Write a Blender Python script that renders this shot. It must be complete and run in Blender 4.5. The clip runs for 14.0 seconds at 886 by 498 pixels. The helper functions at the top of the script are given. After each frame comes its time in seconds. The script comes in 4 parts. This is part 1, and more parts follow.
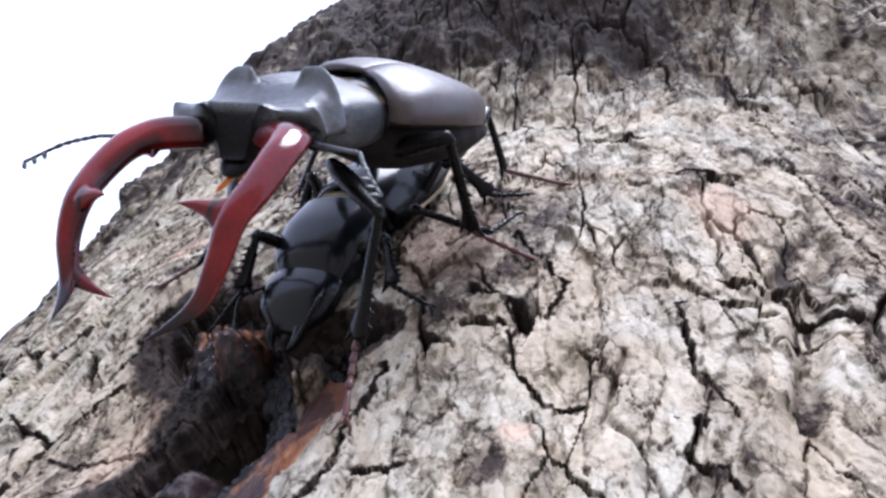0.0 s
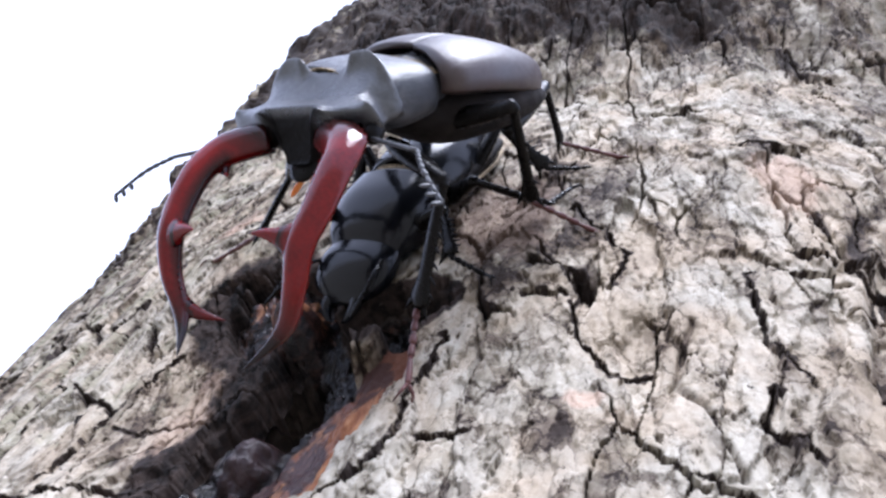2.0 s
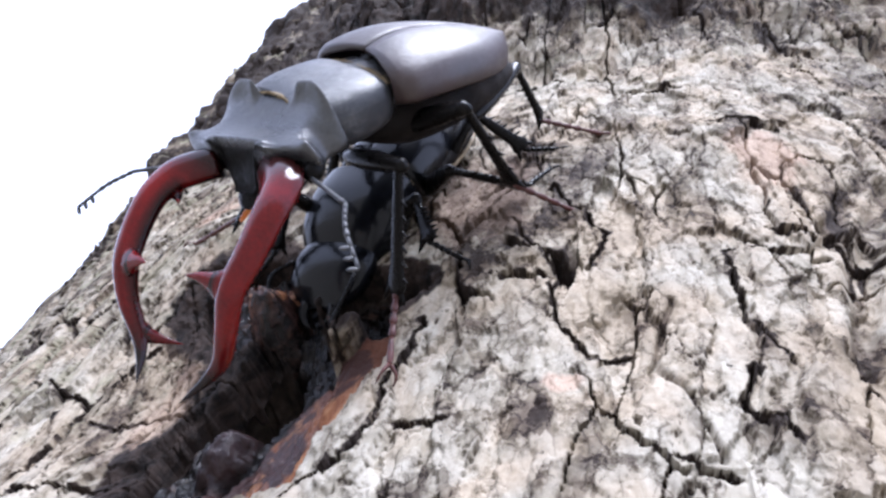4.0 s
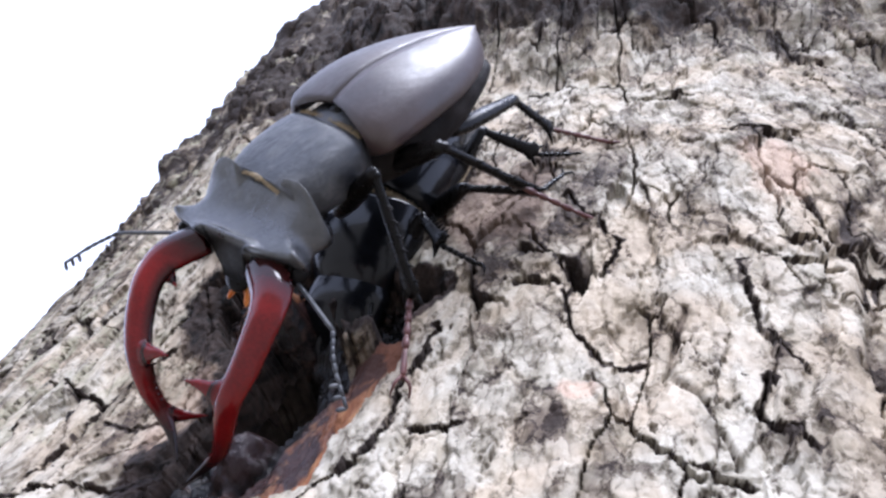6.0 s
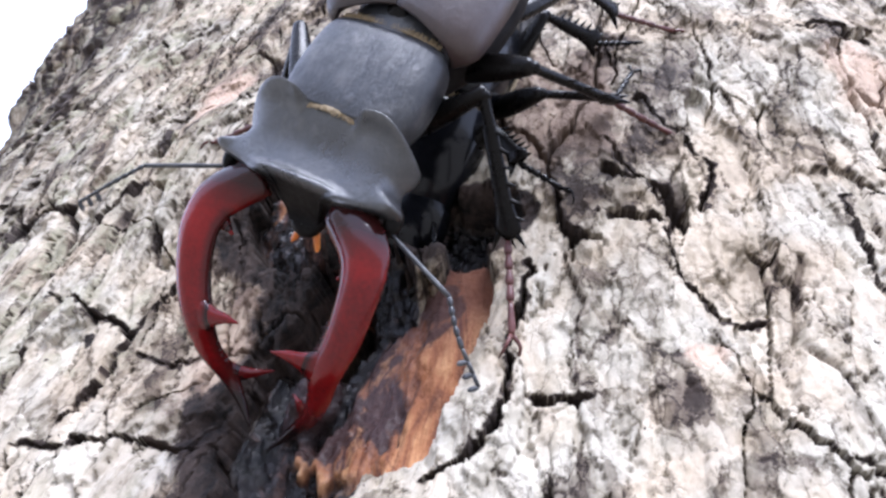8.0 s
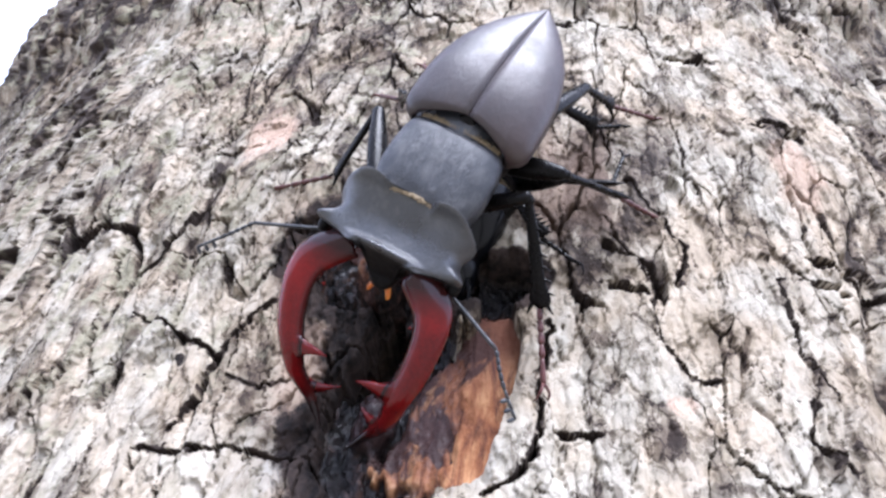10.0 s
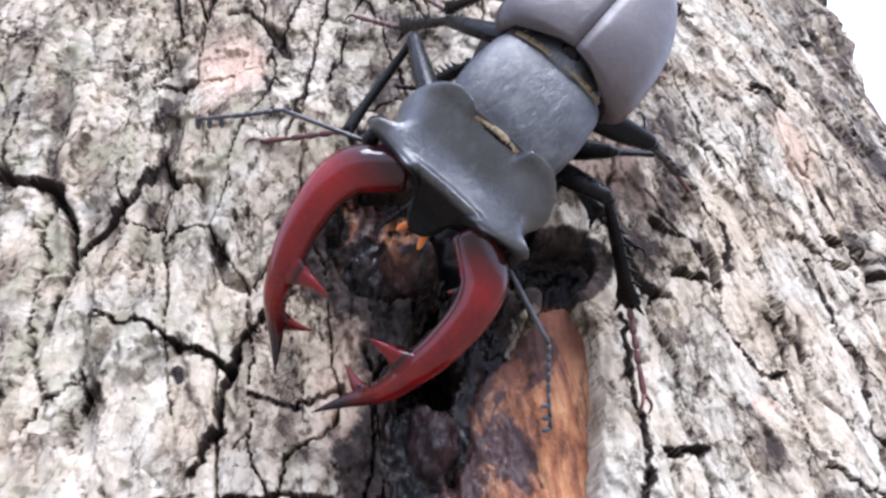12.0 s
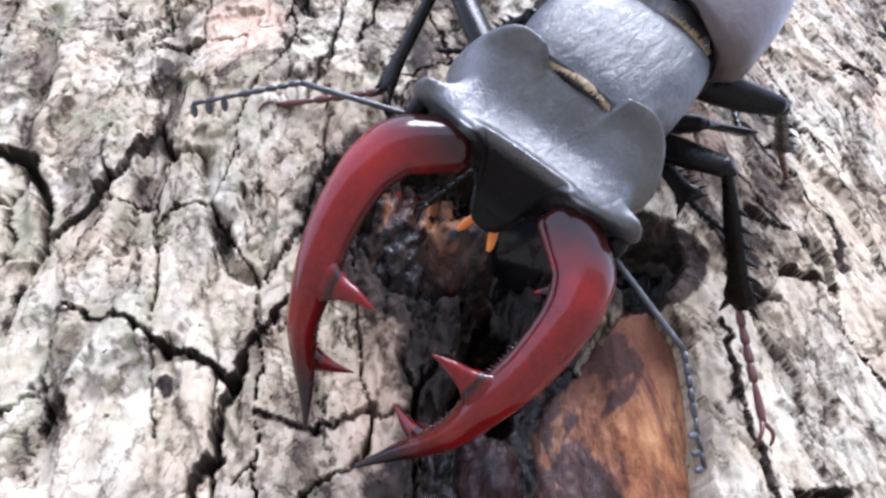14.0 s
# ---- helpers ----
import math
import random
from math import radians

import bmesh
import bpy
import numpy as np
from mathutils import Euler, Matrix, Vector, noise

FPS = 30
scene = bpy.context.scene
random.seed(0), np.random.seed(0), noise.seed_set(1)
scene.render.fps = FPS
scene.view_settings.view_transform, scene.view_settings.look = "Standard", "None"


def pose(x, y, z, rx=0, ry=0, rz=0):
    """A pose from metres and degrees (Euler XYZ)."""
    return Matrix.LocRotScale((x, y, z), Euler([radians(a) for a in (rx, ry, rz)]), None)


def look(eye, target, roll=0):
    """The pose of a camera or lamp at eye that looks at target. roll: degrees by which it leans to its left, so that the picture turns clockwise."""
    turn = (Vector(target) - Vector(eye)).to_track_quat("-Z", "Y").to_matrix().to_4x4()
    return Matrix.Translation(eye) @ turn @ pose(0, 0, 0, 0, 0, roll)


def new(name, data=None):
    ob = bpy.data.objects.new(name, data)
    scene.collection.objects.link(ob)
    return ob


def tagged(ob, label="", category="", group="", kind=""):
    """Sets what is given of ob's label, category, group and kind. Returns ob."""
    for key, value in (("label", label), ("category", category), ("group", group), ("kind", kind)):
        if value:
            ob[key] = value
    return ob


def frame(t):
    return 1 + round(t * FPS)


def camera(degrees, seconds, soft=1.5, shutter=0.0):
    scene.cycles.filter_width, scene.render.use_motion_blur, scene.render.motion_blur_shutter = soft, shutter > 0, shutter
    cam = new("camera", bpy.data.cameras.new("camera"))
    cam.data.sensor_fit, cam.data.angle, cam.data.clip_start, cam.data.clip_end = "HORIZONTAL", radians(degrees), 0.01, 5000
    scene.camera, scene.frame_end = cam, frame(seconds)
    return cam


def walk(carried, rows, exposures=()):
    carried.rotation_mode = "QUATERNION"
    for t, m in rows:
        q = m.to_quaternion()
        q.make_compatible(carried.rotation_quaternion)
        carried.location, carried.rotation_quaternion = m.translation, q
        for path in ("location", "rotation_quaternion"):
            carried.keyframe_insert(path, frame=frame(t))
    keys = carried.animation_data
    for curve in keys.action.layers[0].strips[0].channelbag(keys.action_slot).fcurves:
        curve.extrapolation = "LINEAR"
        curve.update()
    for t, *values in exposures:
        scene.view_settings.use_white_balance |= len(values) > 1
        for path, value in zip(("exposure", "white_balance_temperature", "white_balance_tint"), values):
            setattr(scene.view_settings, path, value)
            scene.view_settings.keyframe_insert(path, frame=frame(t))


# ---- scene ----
cam = camera(61.61, 14.0, soft=2.7)
walk(cam, [
    (0, pose(0.03086, -0.05051, -0.08276, 151.120, -10.339, 10.409)),
    (0.5, pose(0.02820, -0.04850, -0.08346, 149.901, -11.405, 11.457)),
    (1, pose(0.02852, -0.04793, -0.08229, 149.657, -10.956, 11.707)),
    (1.5, pose(0.02790, -0.04802, -0.08292, 149.937, -12.104, 11.651)),
    (2, pose(0.02774, -0.04814, -0.08342, 150.058, -12.930, 11.839)),
    (2.5, pose(0.02783, -0.04811, -0.08313, 149.571, -12.816, 12.121)),
    (3, pose(0.02826, -0.04768, -0.08251, 149.086, -12.317, 12.399)),
    (3.2, pose(0.02864, -0.04747, -0.08195, 148.783, -11.364, 12.539)),
    (5.5, pose(0.02804, -0.04839, -0.08188, 148.298, -11.514, 12.419)),
    (6, pose(0.02770, -0.04850, -0.08243, 148.697, -12.026, 12.236)),
    (6.5, pose(0.02794, -0.04817, -0.08220, 147.855, -11.975, 12.808)),
    (7, pose(0.02786, -0.04657, -0.07928, 145.118, -9.573, 12.229)),
    (7.5, pose(0.01978, -0.06035, -0.07108, 138.325, -6.875, 8.860)),
    (8, pose(0.00580, -0.05612, -0.07033, 135.810, -7.485, 6.476)),
    (8.2, pose(0.00289, -0.05961, -0.07097, 137.989, -8.068, 6.170)),
    (10.3, pose(-0.01398, -0.08173, -0.07916, 132.144, -3.634, -3.343)),
    (10.5, pose(-0.01950, -0.07639, -0.07643, 130.808, -2.013, -5.242)),
    (11, pose(-0.03795, -0.07272, -0.06860, 127.477, 2.382, -10.026)),
    (11.5, pose(-0.03997, -0.07626, -0.06278, 126.568, 5.948, -13.845)),
    (12, pose(-0.04428, -0.07087, -0.06018, 126.563, 4.582, -14.270)),
    (12.5, pose(-0.03896, -0.06498, -0.05457, 127.233, 2.971, -14.365)),
    (13, pose(-0.04241, -0.05099, -0.04692, 127.508, 3.060, -14.918)),
    (13.5, pose(-0.04292, -0.05133, -0.05065, 127.871, 3.806, -15.284)),
    (14, pose(-0.04376, -0.05321, -0.05243, 128.792, 3.476, -13.892)),
], exposures=((0, 1.12, 5540, 17), (5.5, 1.21, 5540, 17), (7, 1.33, 5540, 17), (7.5, 1.44, 5540, 17), (8.2, 1.44, 5540, 17), (10.5, 1.42, 5540, 17), (11, 1.62, 5540, 17), (11.5, 1.42, 5540, 17), (12.5, 1.46, 5540, 17), (13, 1.6, 5540, 17), (13.5, 1.9, 5540, 17), (14, 1.56, 5540, 17)))
# camera end

# ---- daylight: bright overcast sky, soft sun from above and behind ----
U = 0.01  # the scene is drawn up in centimetres
world = bpy.data.worlds.new("overcast_sky")
scene.world = world
world.use_nodes = True
wn = world.node_tree
wn.nodes.clear()
sky = wn.nodes.new("ShaderNodeTexSky")
sky.sky_type = "NISHITA"
sky.sun_disc = False
sky.sun_elevation = radians(58)
sky.sun_rotation = radians(199)
cloud = wn.nodes.new("ShaderNodeMix")
cloud.data_type = "RGBA"
cloud.inputs[0].default_value = 0.88
cloud.inputs[7].default_value = (9.3, 9.7, 11.2, 1)
back = wn.nodes.new("ShaderNodeBackground")
back.inputs[1].default_value = 0.085
wout = wn.nodes.new("ShaderNodeOutputWorld")
wn.links.new(sky.outputs[0], cloud.inputs[6])
wn.links.new(cloud.outputs[2], back.inputs[0])
wn.links.new(back.outputs[0], wout.inputs[0])

sun_data = bpy.data.lights.new("sun", "SUN")
sun_data.energy = 2.7
sun_data.angle = radians(32)
sun_data.color = (1.0, 0.97, 0.92)
sun = new("sun", sun_data)
sun.matrix_world = look((0.35, -1.0, 1.25), (0, 0, 0))

# ---- materials ----


def material(name):
    m = bpy.data.materials.new(name)
    m.use_nodes = True
    nt = m.node_tree
    return m, nt, nt.nodes["Principled BSDF"]


def texcoord(nt, scale=(1, 1, 1)):
    tc = nt.nodes.new("ShaderNodeTexCoord")
    mp = nt.nodes.new("ShaderNodeMapping")
    mp.inputs["Scale"].default_value = scale
    nt.links.new(tc.outputs["Object"], mp.inputs[0])
    return mp.outputs[0]


def noise_tex(nt, vec, scale, detail=4.0, rough=0.6, warp=0.0):
    n = nt.nodes.new("ShaderNodeTexNoise")
    n.inputs["Scale"].default_value = scale
    n.inputs["Detail"].default_value = detail
    n.inputs["Roughness"].default_value = rough
    n.inputs["Distortion"].default_value = warp
    nt.links.new(vec, n.inputs["Vector"])
    return n.outputs[0]


def ramp(nt, fac, stops):
    r = nt.nodes.new("ShaderNodeValToRGB")
    e = r.color_ramp.elements
    while len(e) < len(stops):
        e.new(0.5)
    for el, (p, c) in zip(e, stops):
        el.position = p
        el.color = (*c, 1) if len(c) == 3 else c
    nt.links.new(fac, r.inputs[0])
    return r.outputs[0]


def mix(nt, fac, a, b, mode="MIX"):
    m = nt.nodes.new("ShaderNodeMix")
    m.data_type = "RGBA"
    m.blend_type = mode
    for sock, v in ((m.inputs[0], fac), (m.inputs[6], a), (m.inputs[7], b)):
        if isinstance(v, bpy.types.NodeSocket):
            nt.links.new(v, sock)
        elif isinstance(v, tuple):
            sock.default_value = (*v, 1)
        else:
            sock.default_value = v
    return m.outputs[2]


def attr(nt, name):
    a = nt.nodes.new("ShaderNodeAttribute")
    a.attribute_name = name
    return a.outputs["Fac"]


def bump(nt, bsdf, height, strength, dist):
    b = nt.nodes.new("ShaderNodeBump")
    b.inputs["Strength"].default_value = strength
    b.inputs["Distance"].default_value = dist
    nt.links.new(height, b.inputs["Height"])
    nt.links.new(b.outputs[0], bsdf.inputs["Normal"])


def add_up(nt, *terms):
    """Sum of (socket, factor, offset): factor * (value - offset)."""
    out = None
    for sock, k, off in terms:
        m = nt.nodes.new("ShaderNodeMath")
        m.operation = "MULTIPLY_ADD"
        nt.links.new(sock, m.inputs[0])
        m.inputs[1].default_value = k
        m.inputs[2].default_value = -k * off
        if out is not None:
            a = nt.nodes.new("ShaderNodeMath")
            nt.links.new(out, a.inputs[0])
            nt.links.new(m.outputs[0], a.inputs[1])
            out = a.outputs[0]
        else:
            out = m.outputs[0]
    return out


def scales(nt, vec, scale, stretch, warp, seed):
    """Broken scales: each one's random value, and the nearness of its edge (1 on the edge)."""
    n = nt.nodes.new("ShaderNodeTexNoise")
    n.inputs["Scale"].default_value = scale * 1.3
    n.inputs["Detail"].default_value = 5.0
    n.inputs["Roughness"].default_value = 0.65
    nt.links.new(vec, n.inputs["Vector"])
    off = nt.nodes.new("ShaderNodeVectorMath")
    off.operation = "MULTIPLY_ADD"
    nt.links.new(n.outputs["Color"], off.inputs[0])
    off.inputs[1].default_value = (warp / scale,) * 3
    nt.links.new(vec, off.inputs[2])
    mp = nt.nodes.new("ShaderNodeMapping")
    mp.inputs["Location"].default_value = (seed, seed * 0.7, seed * 0.3)
    mp.inputs["Scale"].default_value = (1, 1, stretch)
    nt.links.new(off.outputs[0], mp.inputs[0])
    out = []
    for feature in ("F1", "DISTANCE_TO_EDGE"):
        v = nt.nodes.new("ShaderNodeTexVoronoi")
        v.feature = feature
        v.inputs["Scale"].default_value = scale
        nt.links.new(mp.outputs[0], v.inputs["Vector"])
        out.append(v.outputs["Color"] if feature == "F1" else v.outputs["Distance"])
    sep = nt.nodes.new("ShaderNodeSeparateColor")
    nt.links.new(out[0], sep.inputs[0])
    edge = ramp(nt, out[1], [(0.0, (1, 1, 1)), (0.07, (0, 0, 0))])
    return sep.outputs[0], edge


def times_of(nt, a, b):
    m = nt.nodes.new("ShaderNodeMath")
    m.operation = "MULTIPLY"
    nt.links.new(a, m.inputs[0])
    nt.links.new(b, m.inputs[1])
    return m.outputs[0]


def bark_material():
    m, nt, p = material("weathered_bark")
    v = texcoord(nt, (1, 1, 0.22))
    v2 = texcoord(nt)
    v3 = texcoord(nt, (1, 1, 0.5))
    big = noise_tex(nt, v2, 70, 4, 0.6, 0.4)
    mid = noise_tex(nt, v3, 210, 7, 0.72, 0.9)
    fib = noise_tex(nt, v, 620, 5, 0.7, 0.5)
    fine = noise_tex(nt, v2, 1700, 4, 0.7)
    v4 = texcoord(nt)
    big_scale, big_edge = scales(nt, v4, 190, 0.45, 0.9, 0.37)
    small_scale, small_edge = scales(nt, v4, 480, 0.55, 1.0, 0.81)
    broken = ramp(nt, noise_tex(nt, v4, 130, 4, 0.6), [(0.44, (0, 0, 0)), (0.54, (1, 1, 1))])
    broken2 = ramp(nt, noise_tex(nt, v4, 240, 4, 0.6), [(0.46, (0, 0, 0)), (0.56, (1, 1, 1))])
    big_edge, small_edge = times_of(nt, big_edge, broken), times_of(nt, small_edge, broken2)
    # the edge terms put shadow lines round the scales into the tone
    tone = add_up(nt, (attr(nt, "tone"), 0.90, 0.0), (mid, 0.60, 0.5), (fib, 0.40, 0.5), (fine, 0.2, 0.5), (big_scale, 0.26, 0.5), (small_scale, 0.16, 0.5), (big_edge, -0.30, 0.0), (small_edge, -0.20, 0.0))
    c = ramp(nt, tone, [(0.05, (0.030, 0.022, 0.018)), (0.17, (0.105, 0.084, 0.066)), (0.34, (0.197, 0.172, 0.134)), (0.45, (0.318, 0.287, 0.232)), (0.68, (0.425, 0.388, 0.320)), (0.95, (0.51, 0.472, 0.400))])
    mott = ramp(nt, noise_tex(nt, v3, 430, 6, 0.68, 0.6), [(0.50, (1, 1, 1)), (0.57, (0.56, 0.535, 0.46))])
    c = mix(nt, 0.42, c, mott, "MULTIPLY")
    warm = ramp(nt, big, [(0.40, (1.0, 1.0, 1.0)), (0.60, (0.96, 0.86, 0.77))])
    c = mix(nt, 0.9, c, warm, "MULTIPLY")
    lich = ramp(nt, noise_tex(nt, v2, 150, 6, 0.75, 0.4), [(0.52, (0, 0, 0)), (0.60, (1, 1, 1))])
    lf = nt.nodes.new("ShaderNodeMath")
    lf.operation = "MULTIPLY"
    nt.links.new(lich, lf.inputs[0])
    nt.links.new(attr(nt, "lichen"), lf.inputs[1])
    lcol = mix(nt, noise_tex(nt, v2, 520), (0.15, 0.137, 0.088), (0.37, 0.345, 0.245))
    c = mix(nt, lf.outputs[0], c, lcol)
    ocol = mix(nt, noise_tex(nt, v3, 300, 5), (0.24, 0.135, 0.08), (0.68, 0.52, 0.41))
    c = mix(nt, attr(nt, "rust"), c, ocol)
    # sap colour; the mask also lays it over the shaded upper trunk
    sap = mix(nt, ramp(nt, noise_tex(nt, v3, 330, 6, 0.7, 0.4), [(0.4, (0, 0, 0)), (0.68, (1, 1, 1))]), (0.006, 0.0048, 0.0045), (0.060, 0.042, 0.034))
    st = ramp(nt, add_up(nt, (attr(nt, "stain_and_shade"), 1.0, 0.0), (mid, 1.6, 0.5)), [(0.32, (0, 0, 0)), (0.58, (1, 1, 1))])
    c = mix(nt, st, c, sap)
    spots = ramp(nt, noise_tex(nt, v2, 800, 3, 0.6), [(0.69, (0, 0, 0)), (0.73, (1, 1, 1))])
    c = mix(nt, spots, c, (0.06, 0.048, 0.04))
    nt.links.new(c, p.inputs["Base Color"])
    p.inputs["Roughness"].default_value = 0.85
    p.inputs["Specular IOR Level"].default_value = 0.2
    bump(nt, p, add_up(nt, (mid, 1.2, 0), (fib, 0.9, 0), (fine, 0.5, 0), (big_scale, 2.6, 0), (small_scale, 1.3, 0), (big_edge, -1.8, 0), (small_edge, -0.9, 0)), 0.55, 0.00017)
    return m


def bed_material():
    """Inner bark in the fissures; sap-wet rot round the wound; bare orange wood."""
    m, nt, p = material("inner_bark")
    v = texcoord(nt, (1, 1, 0.25))
    v2 = texcoord(nt)
    fib = noise_tex(nt, v, 420, 6, 0.7, 0.5)
    mid = noise_tex(nt, texcoord(nt, (1, 1, 0.4)), 210, 6, 0.68, 0.5)
    fine = noise_tex(nt, v2, 900, 4, 0.65)
    dry = ramp(nt, fib, [(0.3, (0.03, 0.022, 0.018)), (0.55, (0.11, 0.083, 0.065)), (0.75, (0.26, 0.21, 0.165))])
    wood = ramp(nt, add_up(nt, (fib, 0.7, -0.15), (mid, 0.9, 0.5)), [(0.24, (0.10, 0.032, 0.018)), (0.40, (0.31, 0.125, 0.055)), (0.56, (0.52, 0.27, 0.125)), (0.80, (0.68, 0.46, 0.26))])
    sep = nt.nodes.new("ShaderNodeSeparateXYZ")
    nt.links.new(v2, sep.inputs[0])
    mr = nt.nodes.new("ShaderNodeMapRange")
    mr.inputs[1].default_value, mr.inputs[2].default_value = -0.024, -0.015
    nt.links.new(sep.outputs[2], mr.inputs[0])
    m2 = nt.nodes.new("ShaderNodeMapRange")
    m2.inputs[1].default_value, m2.inputs[2].default_value, m2.inputs[3].default_value, m2.inputs[4].default_value = -0.006, -0.001, 0.92, 0.0
    nt.links.new(sep.outputs[2], m2.inputs[0])
    red = nt.nodes.new("ShaderNodeMath")
    red.operation = "MULTIPLY"
    nt.links.new(mr.outputs[0], red.inputs[0])
    nt.links.new(m2.outputs[0], red.inputs[1])
    wood = mix(nt, red.outputs[0], wood, mix(nt, fib, (0.04, 0.014, 0.011), (0.22, 0.085, 0.050)))
    blot = ramp(nt, noise_tex(nt, v, 190, 6, 0.68, 0.7), [(0.40, (0, 0, 0)), (0.50, (1, 1, 1))])
    patch = ramp(nt, noise_tex(nt, texcoord(nt, (1, 1, 0.8)), 95, 6, 0.62, 0.8), [(0.48, (0, 0, 0)), (0.53, (1, 1, 1))])
    wood = mix(nt, blot, (0.07, 0.025, 0.018), wood)
    wood = mix(nt, patch, mix(nt, mid, (0.016, 0.008, 0.008), (0.10, 0.045, 0.035)), wood)
    rot = ramp(nt, add_up(nt, (mid, 1.0, 0.0), (fine, 0.5, 0.5)), [(0.36, (0.003, 0.0025, 0.0025)), (0.54, (0.010, 0.007, 0.0065)), (0.62, (0.036, 0.021, 0.017)), (0.78, (0.13, 0.070, 0.046))])
    purple = ramp(nt, fib, [(0.3, (0.012, 0.007, 0.008)), (0.7, (0.055, 0.031, 0.030))])
    c = mix(nt, attr(nt, "wet"), dry, rot)
    c = mix(nt, attr(nt, "knob"), c, purple)
    c = mix(nt, attr(nt, "orange"), c, wood)
    nt.links.new(c, p.inputs["Base Color"])
    r = ramp(nt, add_up(nt, (attr(nt, "wet"), 1.0, 0.0), (mid, 0.8, 0.5)), [(0.0, (0.85,) * 3), (0.8, (0.38,) * 3), (1.0, (0.22,) * 3)])
    nt.links.new(r, p.inputs["Roughness"])
    p.inputs["Specular IOR Level"].default_value = 0.32
    bump(nt, p, add_up(nt, (fib, 0.8, 0), (mid, 1.0, 0), (fine, 0.6, 0)), 0.7, 0.0007)
    return m


def shell_material(name, dark, light, rough, scale, strength, coat=0.0, pits=900, spec=0.5):
    m, nt, p = material(name)
    v = texcoord(nt)
    n1 = noise_tex(nt, v, scale, 5, 0.65)
    n2 = noise_tex(nt, v, pits, 3, 0.6)
    n3 = noise_tex(nt, v, pits * 3.5, 2, 0.5)
    c = ramp(nt, add_up(nt, (n1, 1.0, 0.0), (n3, 0.35, 0.5)), [(0.3, dark), (0.7, light)])
    nt.links.new(c, p.inputs["Base Color"])
    rr = ramp(nt, add_up(nt, (noise_tex(nt, v, scale * 2.2, 4), 1.0, 0.0), (n2, 0.3, 0.5)), [(0.3, (rough * 0.72,) * 3), (0.7, (min(1, rough * 1.3),) * 3)])
    nt.links.new(rr, p.inputs["Roughness"])
    p.inputs["Specular IOR Level"].default_value = spec
    p.inputs["Coat Weight"].default_value = coat
    p.inputs["Coat Roughness"].default_value = 0.22
    bump(nt, p, add_up(nt, (n2, 1.0, 0.0), (n3, 0.6, 0.0)), strength, 0.00014)
    return m


def wrinkled(m, along=(1, 1, 1), amount=0.35):
    """Adds fine wrinkles and a patchy pale dusting to a shell."""
    nt = m.node_tree
    p = nt.nodes["Principled BSDF"]
    lines = noise_tex(nt, texcoord(nt, along), 900, 5, 0.65, 1.2)
    dust = noise_tex(nt, texcoord(nt), 330, 6, 0.72, 0.5)
    old = p.inputs["Base Color"].links[0].from_socket
    film = ramp(nt, add_up(nt, (dust, 1.0, 0.0), (lines, 0.5, 0.5)), [(0.47, (0, 0, 0)), (0.72, (amount,) * 3)])
    nt.links.new(mix(nt, film, old, (0.16, 0.155, 0.15)), p.inputs["Base Color"])
    b = p.inputs["Normal"].links[0].from_node
    old = b.inputs["Height"].links[0].from_socket
    nt.links.new(add_up(nt, (old, 1.0, 0.0), (lines, 4.0, 0.0)), b.inputs["Height"])


BARK = bark_material()
BED = bed_material()
BLACK = shell_material("matt_black_shell", (0.010, 0.011, 0.014), (0.040, 0.042, 0.048), 0.40, 170, 0.32, 0.0, 3600, 0.6)
FACE = shell_material("glossy_black_shell", (0.003, 0.0028, 0.003), (0.007, 0.006, 0.006), 0.32, 120, 0.4, 0.0, 1500, 0.12)
ELYTRA = shell_material("dark_chestnut_shell", (0.020, 0.013, 0.013), (0.052, 0.030, 0.027), 0.44, 60, 0.15, 0.0, 1200, 0.70)
RED = shell_material("mahogany_red_horn", (0.074, 0.0026, 0.0032), (0.185, 0.0062, 0.0062), 0.13, 90, 0.14, 0.0, 700, 0.36)


wrinkled(BLACK, (0.35, 1, 1), 0.38)
wrinkled(ELYTRA, (0.5, 1, 1), 0.10)


def shaded_front(m):
    """Polished black head front, its shade put into the colour; the top is dull."""
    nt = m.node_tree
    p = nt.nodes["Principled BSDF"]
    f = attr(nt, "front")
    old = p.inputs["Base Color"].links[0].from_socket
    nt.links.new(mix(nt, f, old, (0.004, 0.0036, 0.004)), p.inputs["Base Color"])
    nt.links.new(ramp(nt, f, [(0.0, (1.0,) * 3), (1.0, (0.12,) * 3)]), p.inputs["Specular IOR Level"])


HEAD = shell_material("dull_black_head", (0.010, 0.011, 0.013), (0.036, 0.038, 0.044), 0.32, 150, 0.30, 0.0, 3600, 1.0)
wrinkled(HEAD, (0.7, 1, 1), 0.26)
shaded_front(HEAD)


